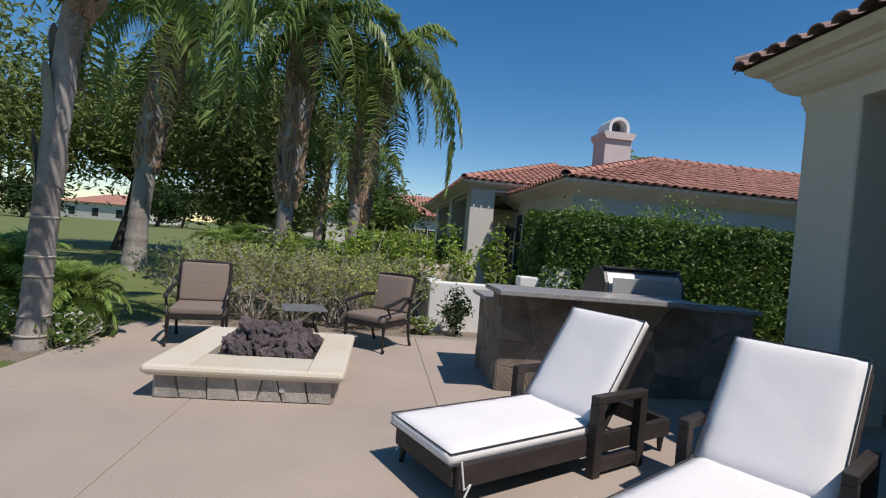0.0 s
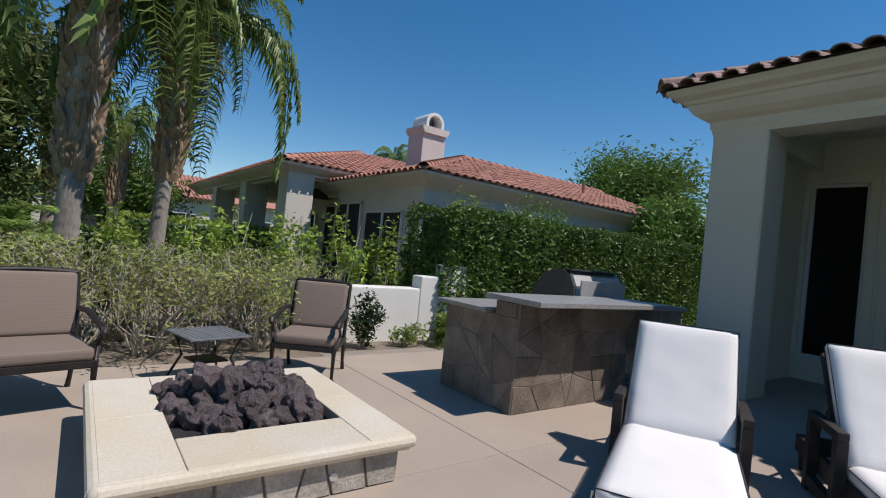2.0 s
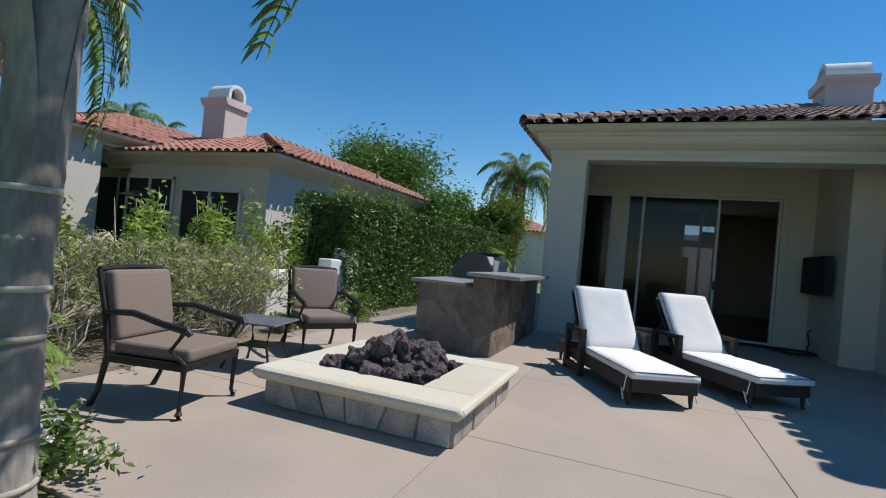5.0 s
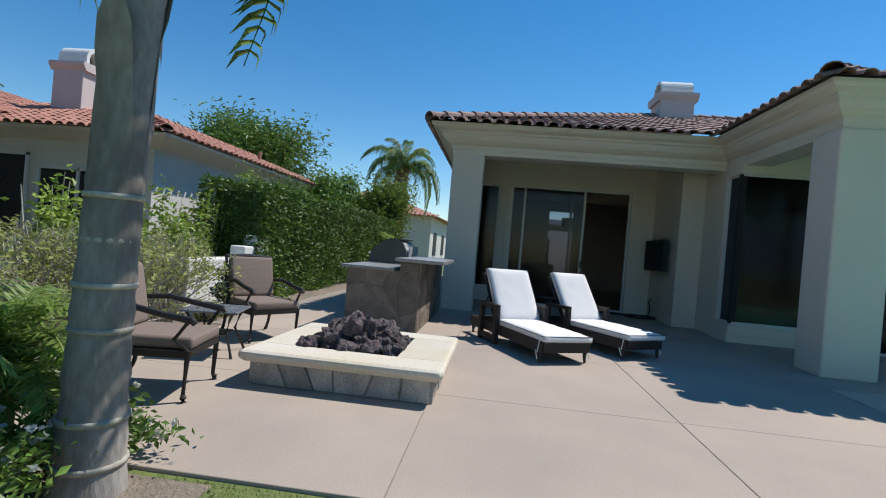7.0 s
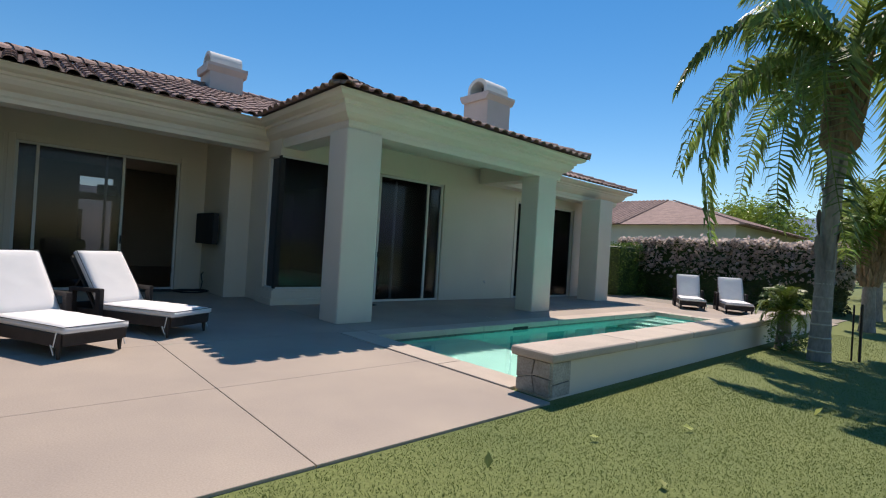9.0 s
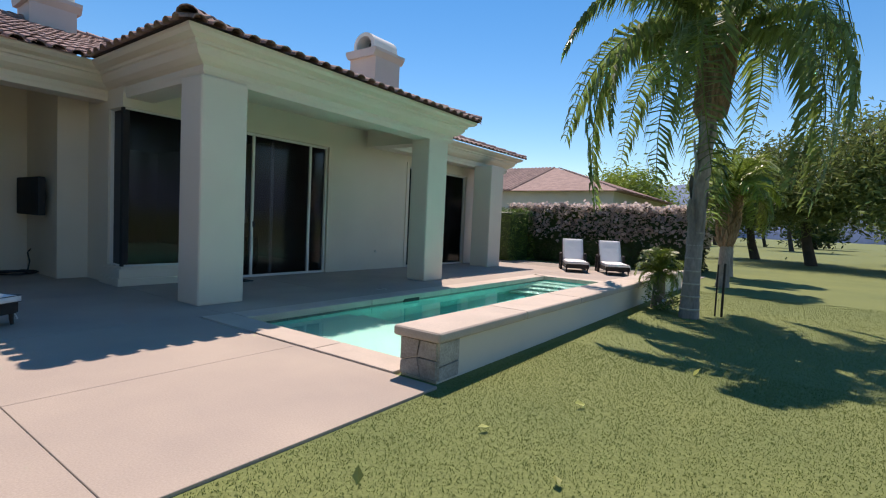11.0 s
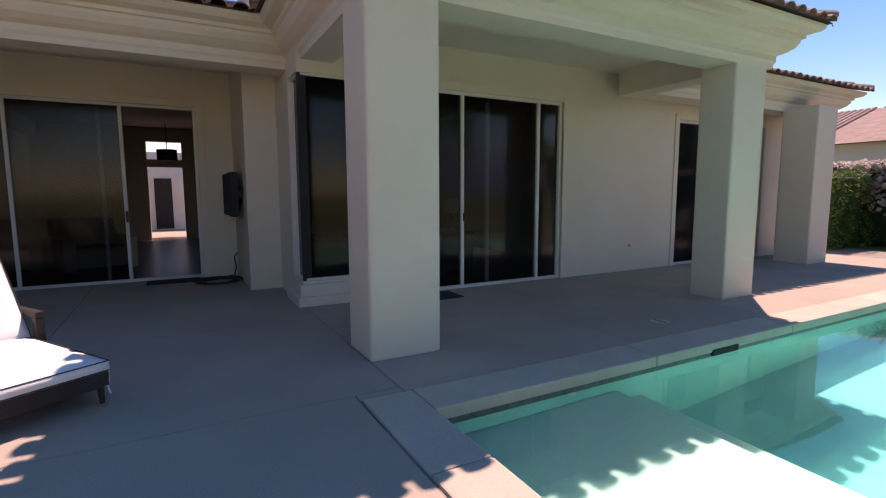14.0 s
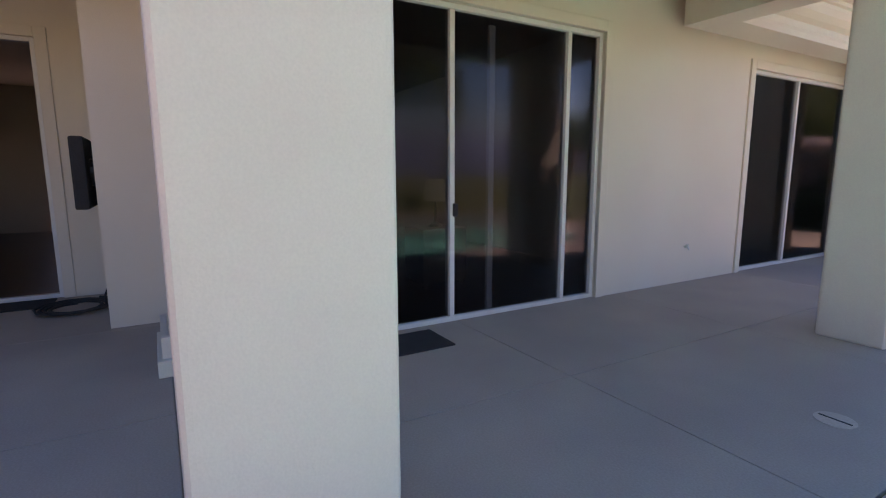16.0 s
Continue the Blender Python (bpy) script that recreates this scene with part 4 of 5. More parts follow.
# ---- loungers ----
def lounger(at, label, thick=1.0):
    L = thing("sun_lounger", label, "sun lounger", "sun loungers", at=at)
    W = 0.31
    # x runs from foot (0) to head
    seat_z = 0.20
    for s in (-1, 1):
        y = s * W
        part("side_rail", box(0.05, 1.9, y - 0.02, y + 0.02, 0.12, 0.24, 0.008), WICKER, L)
    part("foot_rail", box(0.03, 0.08, -W + 0.02, W - 0.02, 0.12, 0.24, 0.008), WICKER, L)
    part("head_rail", box(1.86, 1.91, -W + 0.02, W - 0.02, 0.12, 0.24, 0.008), WICKER, L)
    part("deck", box(0.08, 1.2, -W + 0.02, W - 0.02, 0.205, 0.232), WICKER, L)
    for s in (-1, 1):
        part("leg", tube([(0.08, s * (W - 0.02), 0), (0.09, s * (W - 0.02), 0.06), (0.09, s * (W - 0.02), 0.13)], [0.014, 0.02, 0.028], 8), IRON, L)
        part("leg", tube([(1.86, s * (W - 0.02), 0), (1.86, s * (W - 0.02), 0.13)], [0.014, 0.028], 8), IRON, L)
        # open rectangular arm
        y0 = s * (W + 0.045)
        arm = part("armrest", box(1.02, 1.52, y0 - 0.03, y0 + 0.03, 0.45, 0.50, 0.008), WICKER, L, "boxy woven armrest")
        part("arm_post", box(1.02, 1.09, y0 - 0.03, y0 + 0.03, 0.0, 0.45, 0.006), WICKER, arm)
        part("arm_post", box(1.45, 1.52, y0 - 0.03, y0 + 0.03, 0.0, 0.45, 0.006), WICKER, arm)
        part("arm_rail", box(1.09, 1.45, y0 - 0.026, y0 + 0.026, 0.03, 0.10, 0.006), WICKER, arm)
        tie = part("tie", tube([(0.06, s * (W + 0.02), 0.26), (0.08, s * (W + 0.03), 0.12), (0.12, s * (W + 0.03), 0.14), (0.07, s * (W + 0.03), 0.05)], 0.006, 5), ROPE, L, "white cushion tie cord")
    a = radians(55)
    hx, hz = 1.15, 0.25
    c, sn = math.cos(a), math.sin(a)
    bf = bmesh.new()
    box(0, 0.76, -W - 0.01, W + 0.01, -0.035, -0.005, 0.006, bm=bf)
    bf.transform(Matrix.Translation((hx, 0, hz)) @ Matrix.Rotation(-a, 4, "Y"))
    part("backrest_frame", bf, WICKER, L)
    strut = part("back_strut", tube([(hx + 0.5 * c, W - 0.05, hz + 0.5 * sn), (1.8, W - 0.05, 0.2)], 0.012, 6), IRON, L)
    def pillow(length, m, name, seed):
        b = bmesh.new()
        nx, ny = 20, 10
        t = 0.085
        top = [[None] * (ny + 1) for _ in range(nx + 1)]
        bot = [[None] * (ny + 1) for _ in range(nx + 1)]
        for i in range(nx + 1):
            for j in range(ny + 1):
                u, v = i / nx, j / ny
                e = min(1, min(u, 1 - u) * 11) ** 0.5 * min(1, min(v, 1 - v) * 8) ** 0.5
                w = 0.005 * noise.noise(Vector((u * 5 + seed, v * 3, seed))) + 0.005 * noise.noise(Vector((u * 22, v * 9, seed))) * (1.6 if min(v, 1 - v) < 0.25 else 0.6)
                x, y = u * length, (v - 0.5) * 2 * W
                top[i][j] = b.verts.new((x, y, t * (0.72 + 0.28 * e) + w * e))
                bot[i][j] = b.verts.new((x, y, 0.0))
        for i in range(nx):
            for j in range(ny):
                b.faces.new((top[i][j], top[i + 1][j], top[i + 1][j + 1], top[i][j + 1]))
                b.faces.new((bot[i][j], bot[i][j + 1], bot[i + 1][j + 1], bot[i + 1][j]))
        rim = [(i, 0) for i in range(nx)] + [(nx, j) for j in range(ny)] + [(i, ny) for i in range(nx, 0, -1)] + [(0, j) for j in range(ny, 0, -1)]
        for k in range(len(rim)):
            p, q = rim[k], rim[(k + 1) % len(rim)]
            b.faces.new((bot[p[0]][p[1]], bot[q[0]][q[1]], top[q[0]][q[1]], top[p[0]][p[1]]))
        bmesh.ops.recalc_face_normals(b, faces=b.faces[:])
        b.transform(m)
        cush = part(name, b, CUSHION, L, "white piped cushion", smooth=True)
        for z in (0.066, 0.004):
            loop = [(0, -W), (length, -W), (length, W), (0, W), (0, -W)]
            pb = tube([m @ Vector((x, y * 1.008, z)) for x, y in loop], 0.0042, 5)
            part("piping", pb, PIPING, cush)
    pillow(1.16, Matrix.Translation((0.0, 0, 0.236)), "seat_cushion", 1.3)
    pillow(0.78, Matrix.Translation((hx - 0.02, 0, hz + 0.015)) @ Matrix.Rotation(-a, 4, "Y"), "back_cushion", 4.1)
    return L
l1 = lounger(pose(-1.33, 4.04, 0.0, 0, 0, 26.8), "dark wicker sun lounger with a raised back and white cushions")
copy_thing(l1, pose(-0.58, 2.99, 0.0, 0, 0, 32.5))
copy_thing(l1, pose(-1.65, -9.35, 0.0, 0, 0, -62))
copy_thing(l1, pose(-2.72, -9.6, 0.0, 0, 0, -62))

# ---- garden chairs and side table ----
def garden_chair(at):
    C = thing("garden_chair", "black cast metal garden chair with taupe striped cushions", "chair", "chairs by the fire pit", at=at)
    w, d = 0.27, 0.27
    for s in (-1, 1):
        x = s * w
        part("front_leg", tube([(x * 1.04, -d, 0.0), (x * 1.06, -d, 0.03), (x, -d + 0.01, 0.05), (x, -d, 0.34)], [0.022, 0.024, 0.014, 0.022], 8), IRON, C)
        part("back_leg", tube([(x, d + 0.10, 0.0), (x, d + 0.05, 0.1), (x, d, 0.34)], [0.02, 0.016, 0.022], 8), IRON, C)
        part("back_post", tube([(x, d, 0.32), (x, d + 0.05, 0.6), (x, d + 0.12, 0.86)], 0.018, 8), IRON, C)
        part("armrest", tube([(x, d + 0.04, 0.60), (x * 1.06, 0.1, 0.615), (x * 1.1, -0.12, 0.57), (x * 1.1, -d - 0.02, 0.545), (x * 1.08, -d - 0.04, 0.52)], [0.018, 0.022, 0.022, 0.026, 0.02], 8), IRON, C)
        part("arm_support", tube([(x, -d, 0.33), (x * 1.12, -d + 0.08, 0.42), (x * 1.1, -d, 0.54)], 0.015, 8), IRON, C)
    part("top_rail", tube([(-w, d + 0.12, 0.86), (0, d + 0.13, 0.875), (w, d + 0.12, 0.86)], 0.02, 8), IRON, C)
    for z, y in ((0.50, d + 0.035), (0.70, d + 0.08)):
        part("back_rail", tube([(-w, y, z), (w, y, z)], 0.011, 6), IRON, C)
    for y in (-d, d):
        part("seat_rail", box(-w, w, y - 0.015, y + 0.015, 0.29, 0.34, 0.006), IRON, C)
    for s in (-1, 1):
        part("seat_rail", box(s * w - 0.015, s * w + 0.015, -d, d, 0.29, 0.34, 0.006), IRON, C)
    part("seat_pan", box(-w, w, -d, d, 0.325, 0.34), IRON, C)
    part("seat_cushion", box(-w + 0.01, w - 0.01, -d - 0.02, d - 0.02, 0.34, 0.425, 0.03, seg=3), TAUPE, C, "taupe striped seat cushion", smooth=True)
    bk = box(-w + 0.015, w - 0.015, -0.045, 0.045, 0.0, 0.45, 0.035, seg=3)
    for v in bk.verts:
        v.co.y += 0.012 * math.sin(v.co.z * 14) 
    bk.transform(Matrix.Translation((0, d - 0.02, 0.42)) @ Matrix.Rotation(-0.22, 4, "X"))
    part("back_cushion", bk, TAUPE, C, "taupe striped back cushion", smooth=True)
    return C
ch = garden_chair(pose(-3.57, 7.18, 0, 0, 0, 12))
copy_thing(ch, pose(-1.58, 7.43, 0, 0, 0, -34))

tb = thing("side_table", "small square black metal table with pierced grey top", "side table", at=pose(-2.47, 7.45, 0, 0, 0, 14))
tt = bmesh.new()
TH = 0.25
box(-TH, TH, -TH, TH, 0.405, 0.42, 0.004, bm=tt)
part("table_rim", tt, TABLETOP, tb)
for i in range(11):
    for j in range(11):
        x, y = -0.22 + i * 0.044, -0.22 + j * 0.044
        part("lattice_stud", box(x - 0.014, x + 0.014, y - 0.014, y + 0.014, 0.42, 0.424), TABLETOP, tb)
for sx in (-1, 1):
    for sy in (-1, 1):
        part("leg", tube([(sx * 0.22, sy * 0.22, 0), (sx * 0.20, sy * 0.20, 0.06), (sx * 0.14, sy * 0.14, 0.22), (sx * 0.17, sy * 0.17, 0.34), (sx * 0.2, sy * 0.2, 0.405)], [0.014, 0.011, 0.012, 0.012, 0.014], 8), IRON, tb)
part("lower_shelf", box(-0.13, 0.13, -0.13, 0.13, 0.19, 0.205, 0.004), IRON, tb)

# ---- small fixtures by the house ----
tv = thing("television", "wall-mounted outdoor television in a dark weather cover", "television")
part("case", box(3.55, 4.75, 1.47, 1.58, 1.05, 1.70, 0.02), RUBBER, tv)
part("mount", tube([(3.95, 1.39, 1.38), (3.95, 1.47, 1.38)], 0.13, 16), STEEL_DARK, tv)
part("mount", box(4.2, 4.5, 1.39, 1.47, 1.25, 1.5), STEEL_DARK, tv)
part("pipe", tube([(4.55, 1.42, 0.42), (4.5, 1.48, 0.36), (4.45, 1.46, 0.2), (4.35, 1.52, 0.02)], 0.012, 8), RUBBER, tv)
hose = thing("garden_hose", "coiled dark garden hose lying on the patio", "hose")
part("coil", tube([(4.25 + (0.2 + 0.004 * k) * math.cos(k * 0.6), 1.75 + (0.2 + 0.004 * k) * math.sin(k * 0.6), 0.015 + 0.0006 * k) for k in range(42)], 0.012, 6), RUBBER, hose)
for nm, x0, x1, y0, y1 in (("doormat", 4.45, 4.86, 1.98, 2.75), ("doormat", 1.36, 1.80, -1.04, -0.3)):
    tagged(link(nm, box(x0, x1, y0, y1, 0.0, 0.014, 0.004), RUBBER), "dark rubber doormat before the sliding door", "doormat")
tap = thing("wall_tap", "small outdoor tap on the stucco wall", "tap", at=pose(1.9, -4.75, 0.45))
part("spout", tube([(0, 0, 0), (-0.05, 0, 0), (-0.07, 0, -0.03)], 0.012, 8), STEEL, tap)
part("handle", tube([(-0.04, 0, 0.0), (-0.04, 0, 0.035)], [0.008, 0.02], 8), STEEL, tap)
dr = thing("drain_cover", "round pale plastic drain cover set in the patio", "drain cover")
part("cover", tube([(-0.75, -2.23, -0.01), (-0.75, -2.23, 0.004)], 0.10, 24), COPING, dr)
part("slot", box(-0.83, -0.67, -2.236, -2.224, 0.004, 0.007), RUBBER, dr)
stk = thing("stake", "thin dark metal stake standing in the lawn", "stake", at=pose(-5.84, -4.45, -0.04))
part("rod", tube([(0, 0, 0), (0, 0, 0.85)], 0.018, 6), IRON, stk)
part("rod", tube([(0.09, 0, 0), (0.09, 0, 0.83)], 0.012, 6), IRON, stk)

# ---- plants ----
def hedge_block(name, label, x0, x1, y0, y1, z1, count, size, material, seed, lumps=0.12, core=True, category="hedge", blossom=0, z0=0.0):
    r = np.random.default_rng(seed)
    H = thing(name, label, category)
    n = count
    W, D, Hh = x1 - x0, y1 - y0, z1 - z0
    areas = np.array([W * Hh, W * Hh, D * Hh, D * Hh, W * D])
    pick = r.choice(5, n, p=areas / areas.sum())
    u, v = r.uniform(0, 1, n), r.uniform(0, 1, n)
    p = np.zeros((n, 3))
    depth = np.abs(r.normal(0, 0.06, n))
    for k in range(5):
        m = pick == k
        if k < 2:
            p[m] = np.stack([x0 + W * u[m], (y0 + depth[m]) if k == 0 else (y1 - depth[m]), z0 + Hh * v[m]], 1)
        elif k < 4:
            p[m] = np.stack([(x0 + depth[m]) if k == 2 else (x1 - depth[m]), y0 + D * u[m], z0 + Hh * v[m]], 1)
        else:
            p[m] = np.stack([x0 + W * u[m], y0 + D * v[m], z1 - depth[m]], 1)
    c = np.array([(x0 + x1) / 2, (y0 + y1) / 2, (z0 + z1) / 2])
    off = np.array([noise.noise(Vector(q) * 1.3) + 0.6 * noise.noise(Vector(q) * 3.5) for q in p])
    dirs = p - c
    dirs /= np.maximum(0.3, np.linalg.norm(dirs, axis=1, keepdims=True))
    p = p + dirs * (off * lumps)[:, None] + r.normal(0, 0.02, (n, 3))
    p[:, 2] = np.maximum(p[:, 2], 0.02)
    v_, f_ = leaves(p, 0.5, size, rng=r)
    ob = raw("foliage", v_, f_, material, H)
    ob["kind"] = "stuff"
    # plain dark box standing in for the shade deep among the leaves
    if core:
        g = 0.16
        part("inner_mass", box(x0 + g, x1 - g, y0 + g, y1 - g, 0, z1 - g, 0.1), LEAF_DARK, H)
    if blossom:
        q = p[r.choice(n, blossom)]
        q = q[q[:, 2] > 0.7 + 0.5 * r.uniform(size=len(q))]
        v_, f_ = leaves(q + np.array([0, 0.06, 0.05]) + r.normal(0, 0.04, q.shape), 1.0, size * 1.4, 1.2, r)
        ob = raw("blossom", v_, f_, BLOSSOM, H)
        ob["kind"] = "stuff"
    return H

def clump(name, label, category, at, radii, count, size, material, seed, stems=6, flowers=0, flower_mat=None, gaps=0.0, stem_mat=None, upright=0.0):
    """A shrub or small crown: stems and loose leaves gathered in lumps."""
    r = np.random.default_rng(seed)
    C = thing(name, label, category, at=pose(*at))
    b = bmesh.new()
    tips = []
    for k in range(stems):
        a = r.uniform(0, 6.28)
        q = r.uniform(0.3, 0.9)
        tip = Vector((math.cos(a) * radii[0] * q, math.sin(a) * radii[1] * q, radii[2] * r.uniform(0.8, 1.9)))
        mid = tip * 0.5 + Vector((r.normal(0, 0.05), r.normal(0, 0.05), 0.05))
        tube([(0, 0, 0), mid, tip], [0.016, 0.011, 0.004], 5, bm=b)
        tips.append(tip)
    part("stem", b, stem_mat or TWIG, C)
    n_l = max(6, stems * 2)
    cen = r.normal(size=(n_l, 3))
    cen /= np.linalg.norm(cen, axis=1, keepdims=True)
    cen = cen * r.uniform(0.35, 0.85, (n_l, 1)) * np.array(radii) + np.array([0, 0, radii[2]])
    pick = r.integers(0, n_l, count)
    p = cen[pick] + r.normal(size=(count, 3)) * np.array(radii) * 0.2
    p[:, 2] = np.maximum(p[:, 2], 0.02)
    v_, f_ = leaves(p, 0.5, size, rng=r)
    ob = raw("foliage", v_, f_, material, C)
    ob["kind"] = "stuff"
    if flowers:
        q = p[r.choice(count, flowers)] + np.array([0, 0, 0.03])
        v_, f_ = leaves(np.repeat(q, 3, 0), 1.5, 0.045, 1.2, r)
        ob = raw("flowers", v_, f_, flower_mat, C)
        ob["kind"] = "stuff"
    return C

def frond_mesh(name, length, seed, material, drop, leaflets=54, leaf=0.55, hang=0.9, width=0.022):
    """A feather frond arching out along +x and falling; leaflets hang from its rib."""
    r = np.random.default_rng(seed)
    t = np.linspace(0, 1, 14)
    rise = 0.34 * length
    X = length * (t - 0.22 * t ** 3)
    Z = rise * np.sin(t * math.pi * 0.62) - drop * length * t ** 2.4
    pts = np.stack([X, 0.05 * length * np.sin(t * 2 + seed) * t, Z], 1)
    b = tube([tuple(p) for p in pts], list(np.linspace(0.022, 0.004, 14)), 5)
    vs = [np.array([tuple(v.co) for v in b.verts])]
    b.verts.index_update()
    fs = [[tuple(v.index for v in f.verts) for f in b.faces]]
    k = len(vs[0])
    b.free()
    out_v, out_f = [], []
    for i in range(leaflets):
        s = 0.12 + 0.87 * (i + r.uniform(-0.3, 0.3)) / leaflets
        p = np.array([np.interp(s, t, pts[:, a]) for a in range(3)])
        q = np.array([np.interp(min(1, s + 0.03), t, pts[:, a]) for a in range(3)])
        fwd = (q - p) / (np.linalg.norm(q - p) + 1e-6)
        L = leaf * (0.35 + 0.65 * math.sin(math.pi * min(1, s * 0.9 + 0.12))) * r.uniform(0.8, 1.15)
        for sd in (-1, 1):
            d1 = fwd * 0.55 + np.array([0, sd * 0.85, 0.15 + r.normal(0, 0.2)])
            d1 /= np.linalg.norm(d1)
            d2 = d1 * (1 - hang * 0.6) + np.array([0, 0, -hang]) + r.normal(0, 0.12, 3)
            d2 /= np.linalg.norm(d2)
            m = p + d1 * L * 0.42
            e = m + d2 * L * 0.62
            w = np.cross(d1, [0.2, 0, 1])
            w = w / (np.linalg.norm(w) + 1e-6) * width
            out_v += [p - w * 0.6, p + w * 0.6, m - w, m + w, e]
            o = k + len(out_v) - 5
            out_f += [(o, o + 1, o + 3, o + 2), (o + 2, o + 3, o + 4)]
    v = np.concatenate([vs[0], np.array(out_v)])
    me = bpy.data.meshes.new(name)
    me.from_pydata([tuple(x) for x in v], [], [tuple(map(int, f)) for f in fs[0] + out_f])
    me.materials.append(material)
    return me

QUEEN = [frond_mesh("frond", 2.5, 11 + k, FROND, d, 60, 0.62, 1.0) for k, d in enumerate((0.25, 0.5, 0.75, 0.95))]
QUEEN_DRY = [frond_mesh("dry_frond", 2.0, 41, FROND_DRY, 1.5, 34, 0.45, 1.2)]
SMALLF = [frond_mesh("frond", 0.85, 21 + k, FROND_FINE, d, 34, 0.28, 0.35, 0.011) for k, d in enumerate((0.2, 0.45, 0.7))]
YOUNGF = [frond_mesh("frond", 0.75, 31 + k, FROND_BRIGHT, d, 34, 0.26, 0.4, 0.011) for k, d in enumerate((0.15, 0.4, 0.7))]

def palm(name, label, at, height, radius, frond_set, count, scale, seed, boots=False, dry=0, lean=(0, 0), spread=(-10, 55), boots_from=0.4, bulge=0.55):
    r = random.Random(seed)
    P = thing(name, label, "palm", at=pose(*at))
    n = max(8, int(height / 0.055))
    pts, rad = [], []
    for i in range(n + 1):
        t = i / n
        z = height * t
        pts.append((lean[0] * t * t, lean[1] * t * t, z - 0.06))
        ring = 1.0 + (0.035 if i % 5 == 0 else 0.0)
        flare = 1 + 0.35 * math.exp(-t * height * 2.2)
        k = radius * flare * ring * (1 - 0.12 * t) * (1 + 0.03 * r.uniform(-1, 1))
        if boots and t > boots_from:
            k *= 1 + bulge * math.sin(min(1, (t - boots_from) / (1 - boots_from)) * math.pi * 0.62)
        rad.append(k)
    part("trunk", tube(pts, rad, 16), BARK_PALM, P, "ringed grey palm trunk", smooth=True)
    if boots:
        b = bmesh.new()
        for i in range(260):
            t = r.uniform(boots_from + 0.02, 1.0)
            a = r.uniform(0, 6.28)
            k = rad[int(t * n)]
            z = t * height
            cx, cy = lean[0] * t * t, lean[1] * t * t
            d = Vector((math.cos(a), math.sin(a), 0))
            base = Vector((cx, cy, z - 0.2)) + d * k * 0.85
            tip = base + d * r.uniform(0.04, 0.16) + Vector((0, 0, r.uniform(0.15, 0.42)))
            tube([base, (base + tip) / 2 + d * 0.02, tip], [0.075, 0.055, 0.012], 4, bm=b)
        ob = part("trunk_fibre", b, BARK_BOOTS, P, "fibrous brown old leaf bases")
        ob["kind"] = "stuff"
    if 0.5 < boots_from < 0.75:
        # old leaf sheaths peeling off the upper trunk, and pale scars below
        for i in range(9):
            t = 0.30 + 0.045 * i
            a = 2.4 * i + 1.0
            k = rad[int(t * n)]
            d = Vector((math.cos(a), math.sin(a), 0))
            s = Vector((-math.sin(a), math.cos(a), 0))
            c = Vector((lean[0] * t * t, lean[1] * t * t, t * height))
            v = []
            for j in range(7):
                w = j / 6
                for q in (-1, -0.5, 0, 0.5, 1):
                    ang = q * 1.1 * (1 - 0.6 * w)
                    out = k * (1.04 + (0.35 if w > 0.8 else 0.04) * w * w)
                    v.append(c + (d * math.cos(ang) + s * math.sin(ang)) * out + Vector((0, 0, (w - 0.3) * 0.75 - 0.12 * q * q)))
            f = [(5 * j + q, 5 * j + q + 1, 5 * j + q + 6, 5 * j + q + 5) for j in range(6) for q in range(4)]
            raw("leaf_sheath", v, f, BARK_PALM, P, True)
        for i in range(7):
            z = 0.12 + 0.19 * i
            t = z / height
            k = rad[int(t * n)]
            ringb = tube([(lean[0] * t * t, lean[1] * t * t, z - 0.012), (lean[0] * t * t, lean[1] * t * t, z), (lean[0] * t * t, lean[1] * t * t, z + 0.012)], [k * 1.0, k * 1.018, k * 1.0], 18)
            part("leaf_scar", ringb, TWIG, P, "pale ring scar", smooth=True)
    top = Vector((lean[0], lean[1], height - 0.1))
    for i in range(count):
        u = (i + 0.5) / count
        el = spread[1] - (spread[1] - spread[0]) * u ** 0.8 + r.uniform(-7, 7)
        me = frond_set[min(len(frond_set) - 1, int(u * len(frond_set)))]
        ob = new("frond", me)
        ob.parent = P
        s = scale * r.uniform(0.85, 1.12) * (0.8 if u < 0.15 else 1)
        ob.matrix_basis = Matrix.Translation(top + Vector((0, 0, 0.15 * (1 - u)))) @ Matrix.Rotation(i * 2.39996 + r.uniform(-0.2, 0.2), 4, "Z") @ Matrix.Rotation(-radians(el - 18), 4, "Y") @ Matrix.Rotation(r.uniform(-0.3, 0.3), 4, "X") @ Matrix.Scale(s, 4)
    for i in range(dry):
        ob = new("dead_frond", QUEEN_DRY[0])
        ob.parent = P
        ob.matrix_basis = Matrix.Translation(top) @ Matrix.Rotation(r.uniform(0, 6.28), 4, "Z") @ Matrix.Rotation(radians(40), 4, "Y") @ Matrix.Scale(scale * 0.8, 4)
    return P

PL = "tall queen palm with a grey trunk and drooping feathery fronds"
palm("palm_tree", PL, (-4.87, 6.57, 0), 4.6, 0.114, QUEEN, 15, 0.95, 1, True, 1, (0.28, 0.03), boots_from=0.72)
palm("palm_tree", PL, (-7.7, 14.6, 0), 6.3, 0.24, QUEEN, 24, 1.2, 2, True, 2, (0.6, 0.2))
palm("palm_tree", PL, (-3.55, 11.4, 0), 5.4, 0.15, QUEEN, 24, 1.05, 3, True, 2, (0.1, 0.5), boots_from=0.34, bulge=0.8)
palm("palm_tree", PL, (-2.33, 12.85, 0), 5.1, 0.128, QUEEN, 26, 1.18, 4, True, 3, (0.35, 0.6), boots_from=0.42, bulge=1.25)
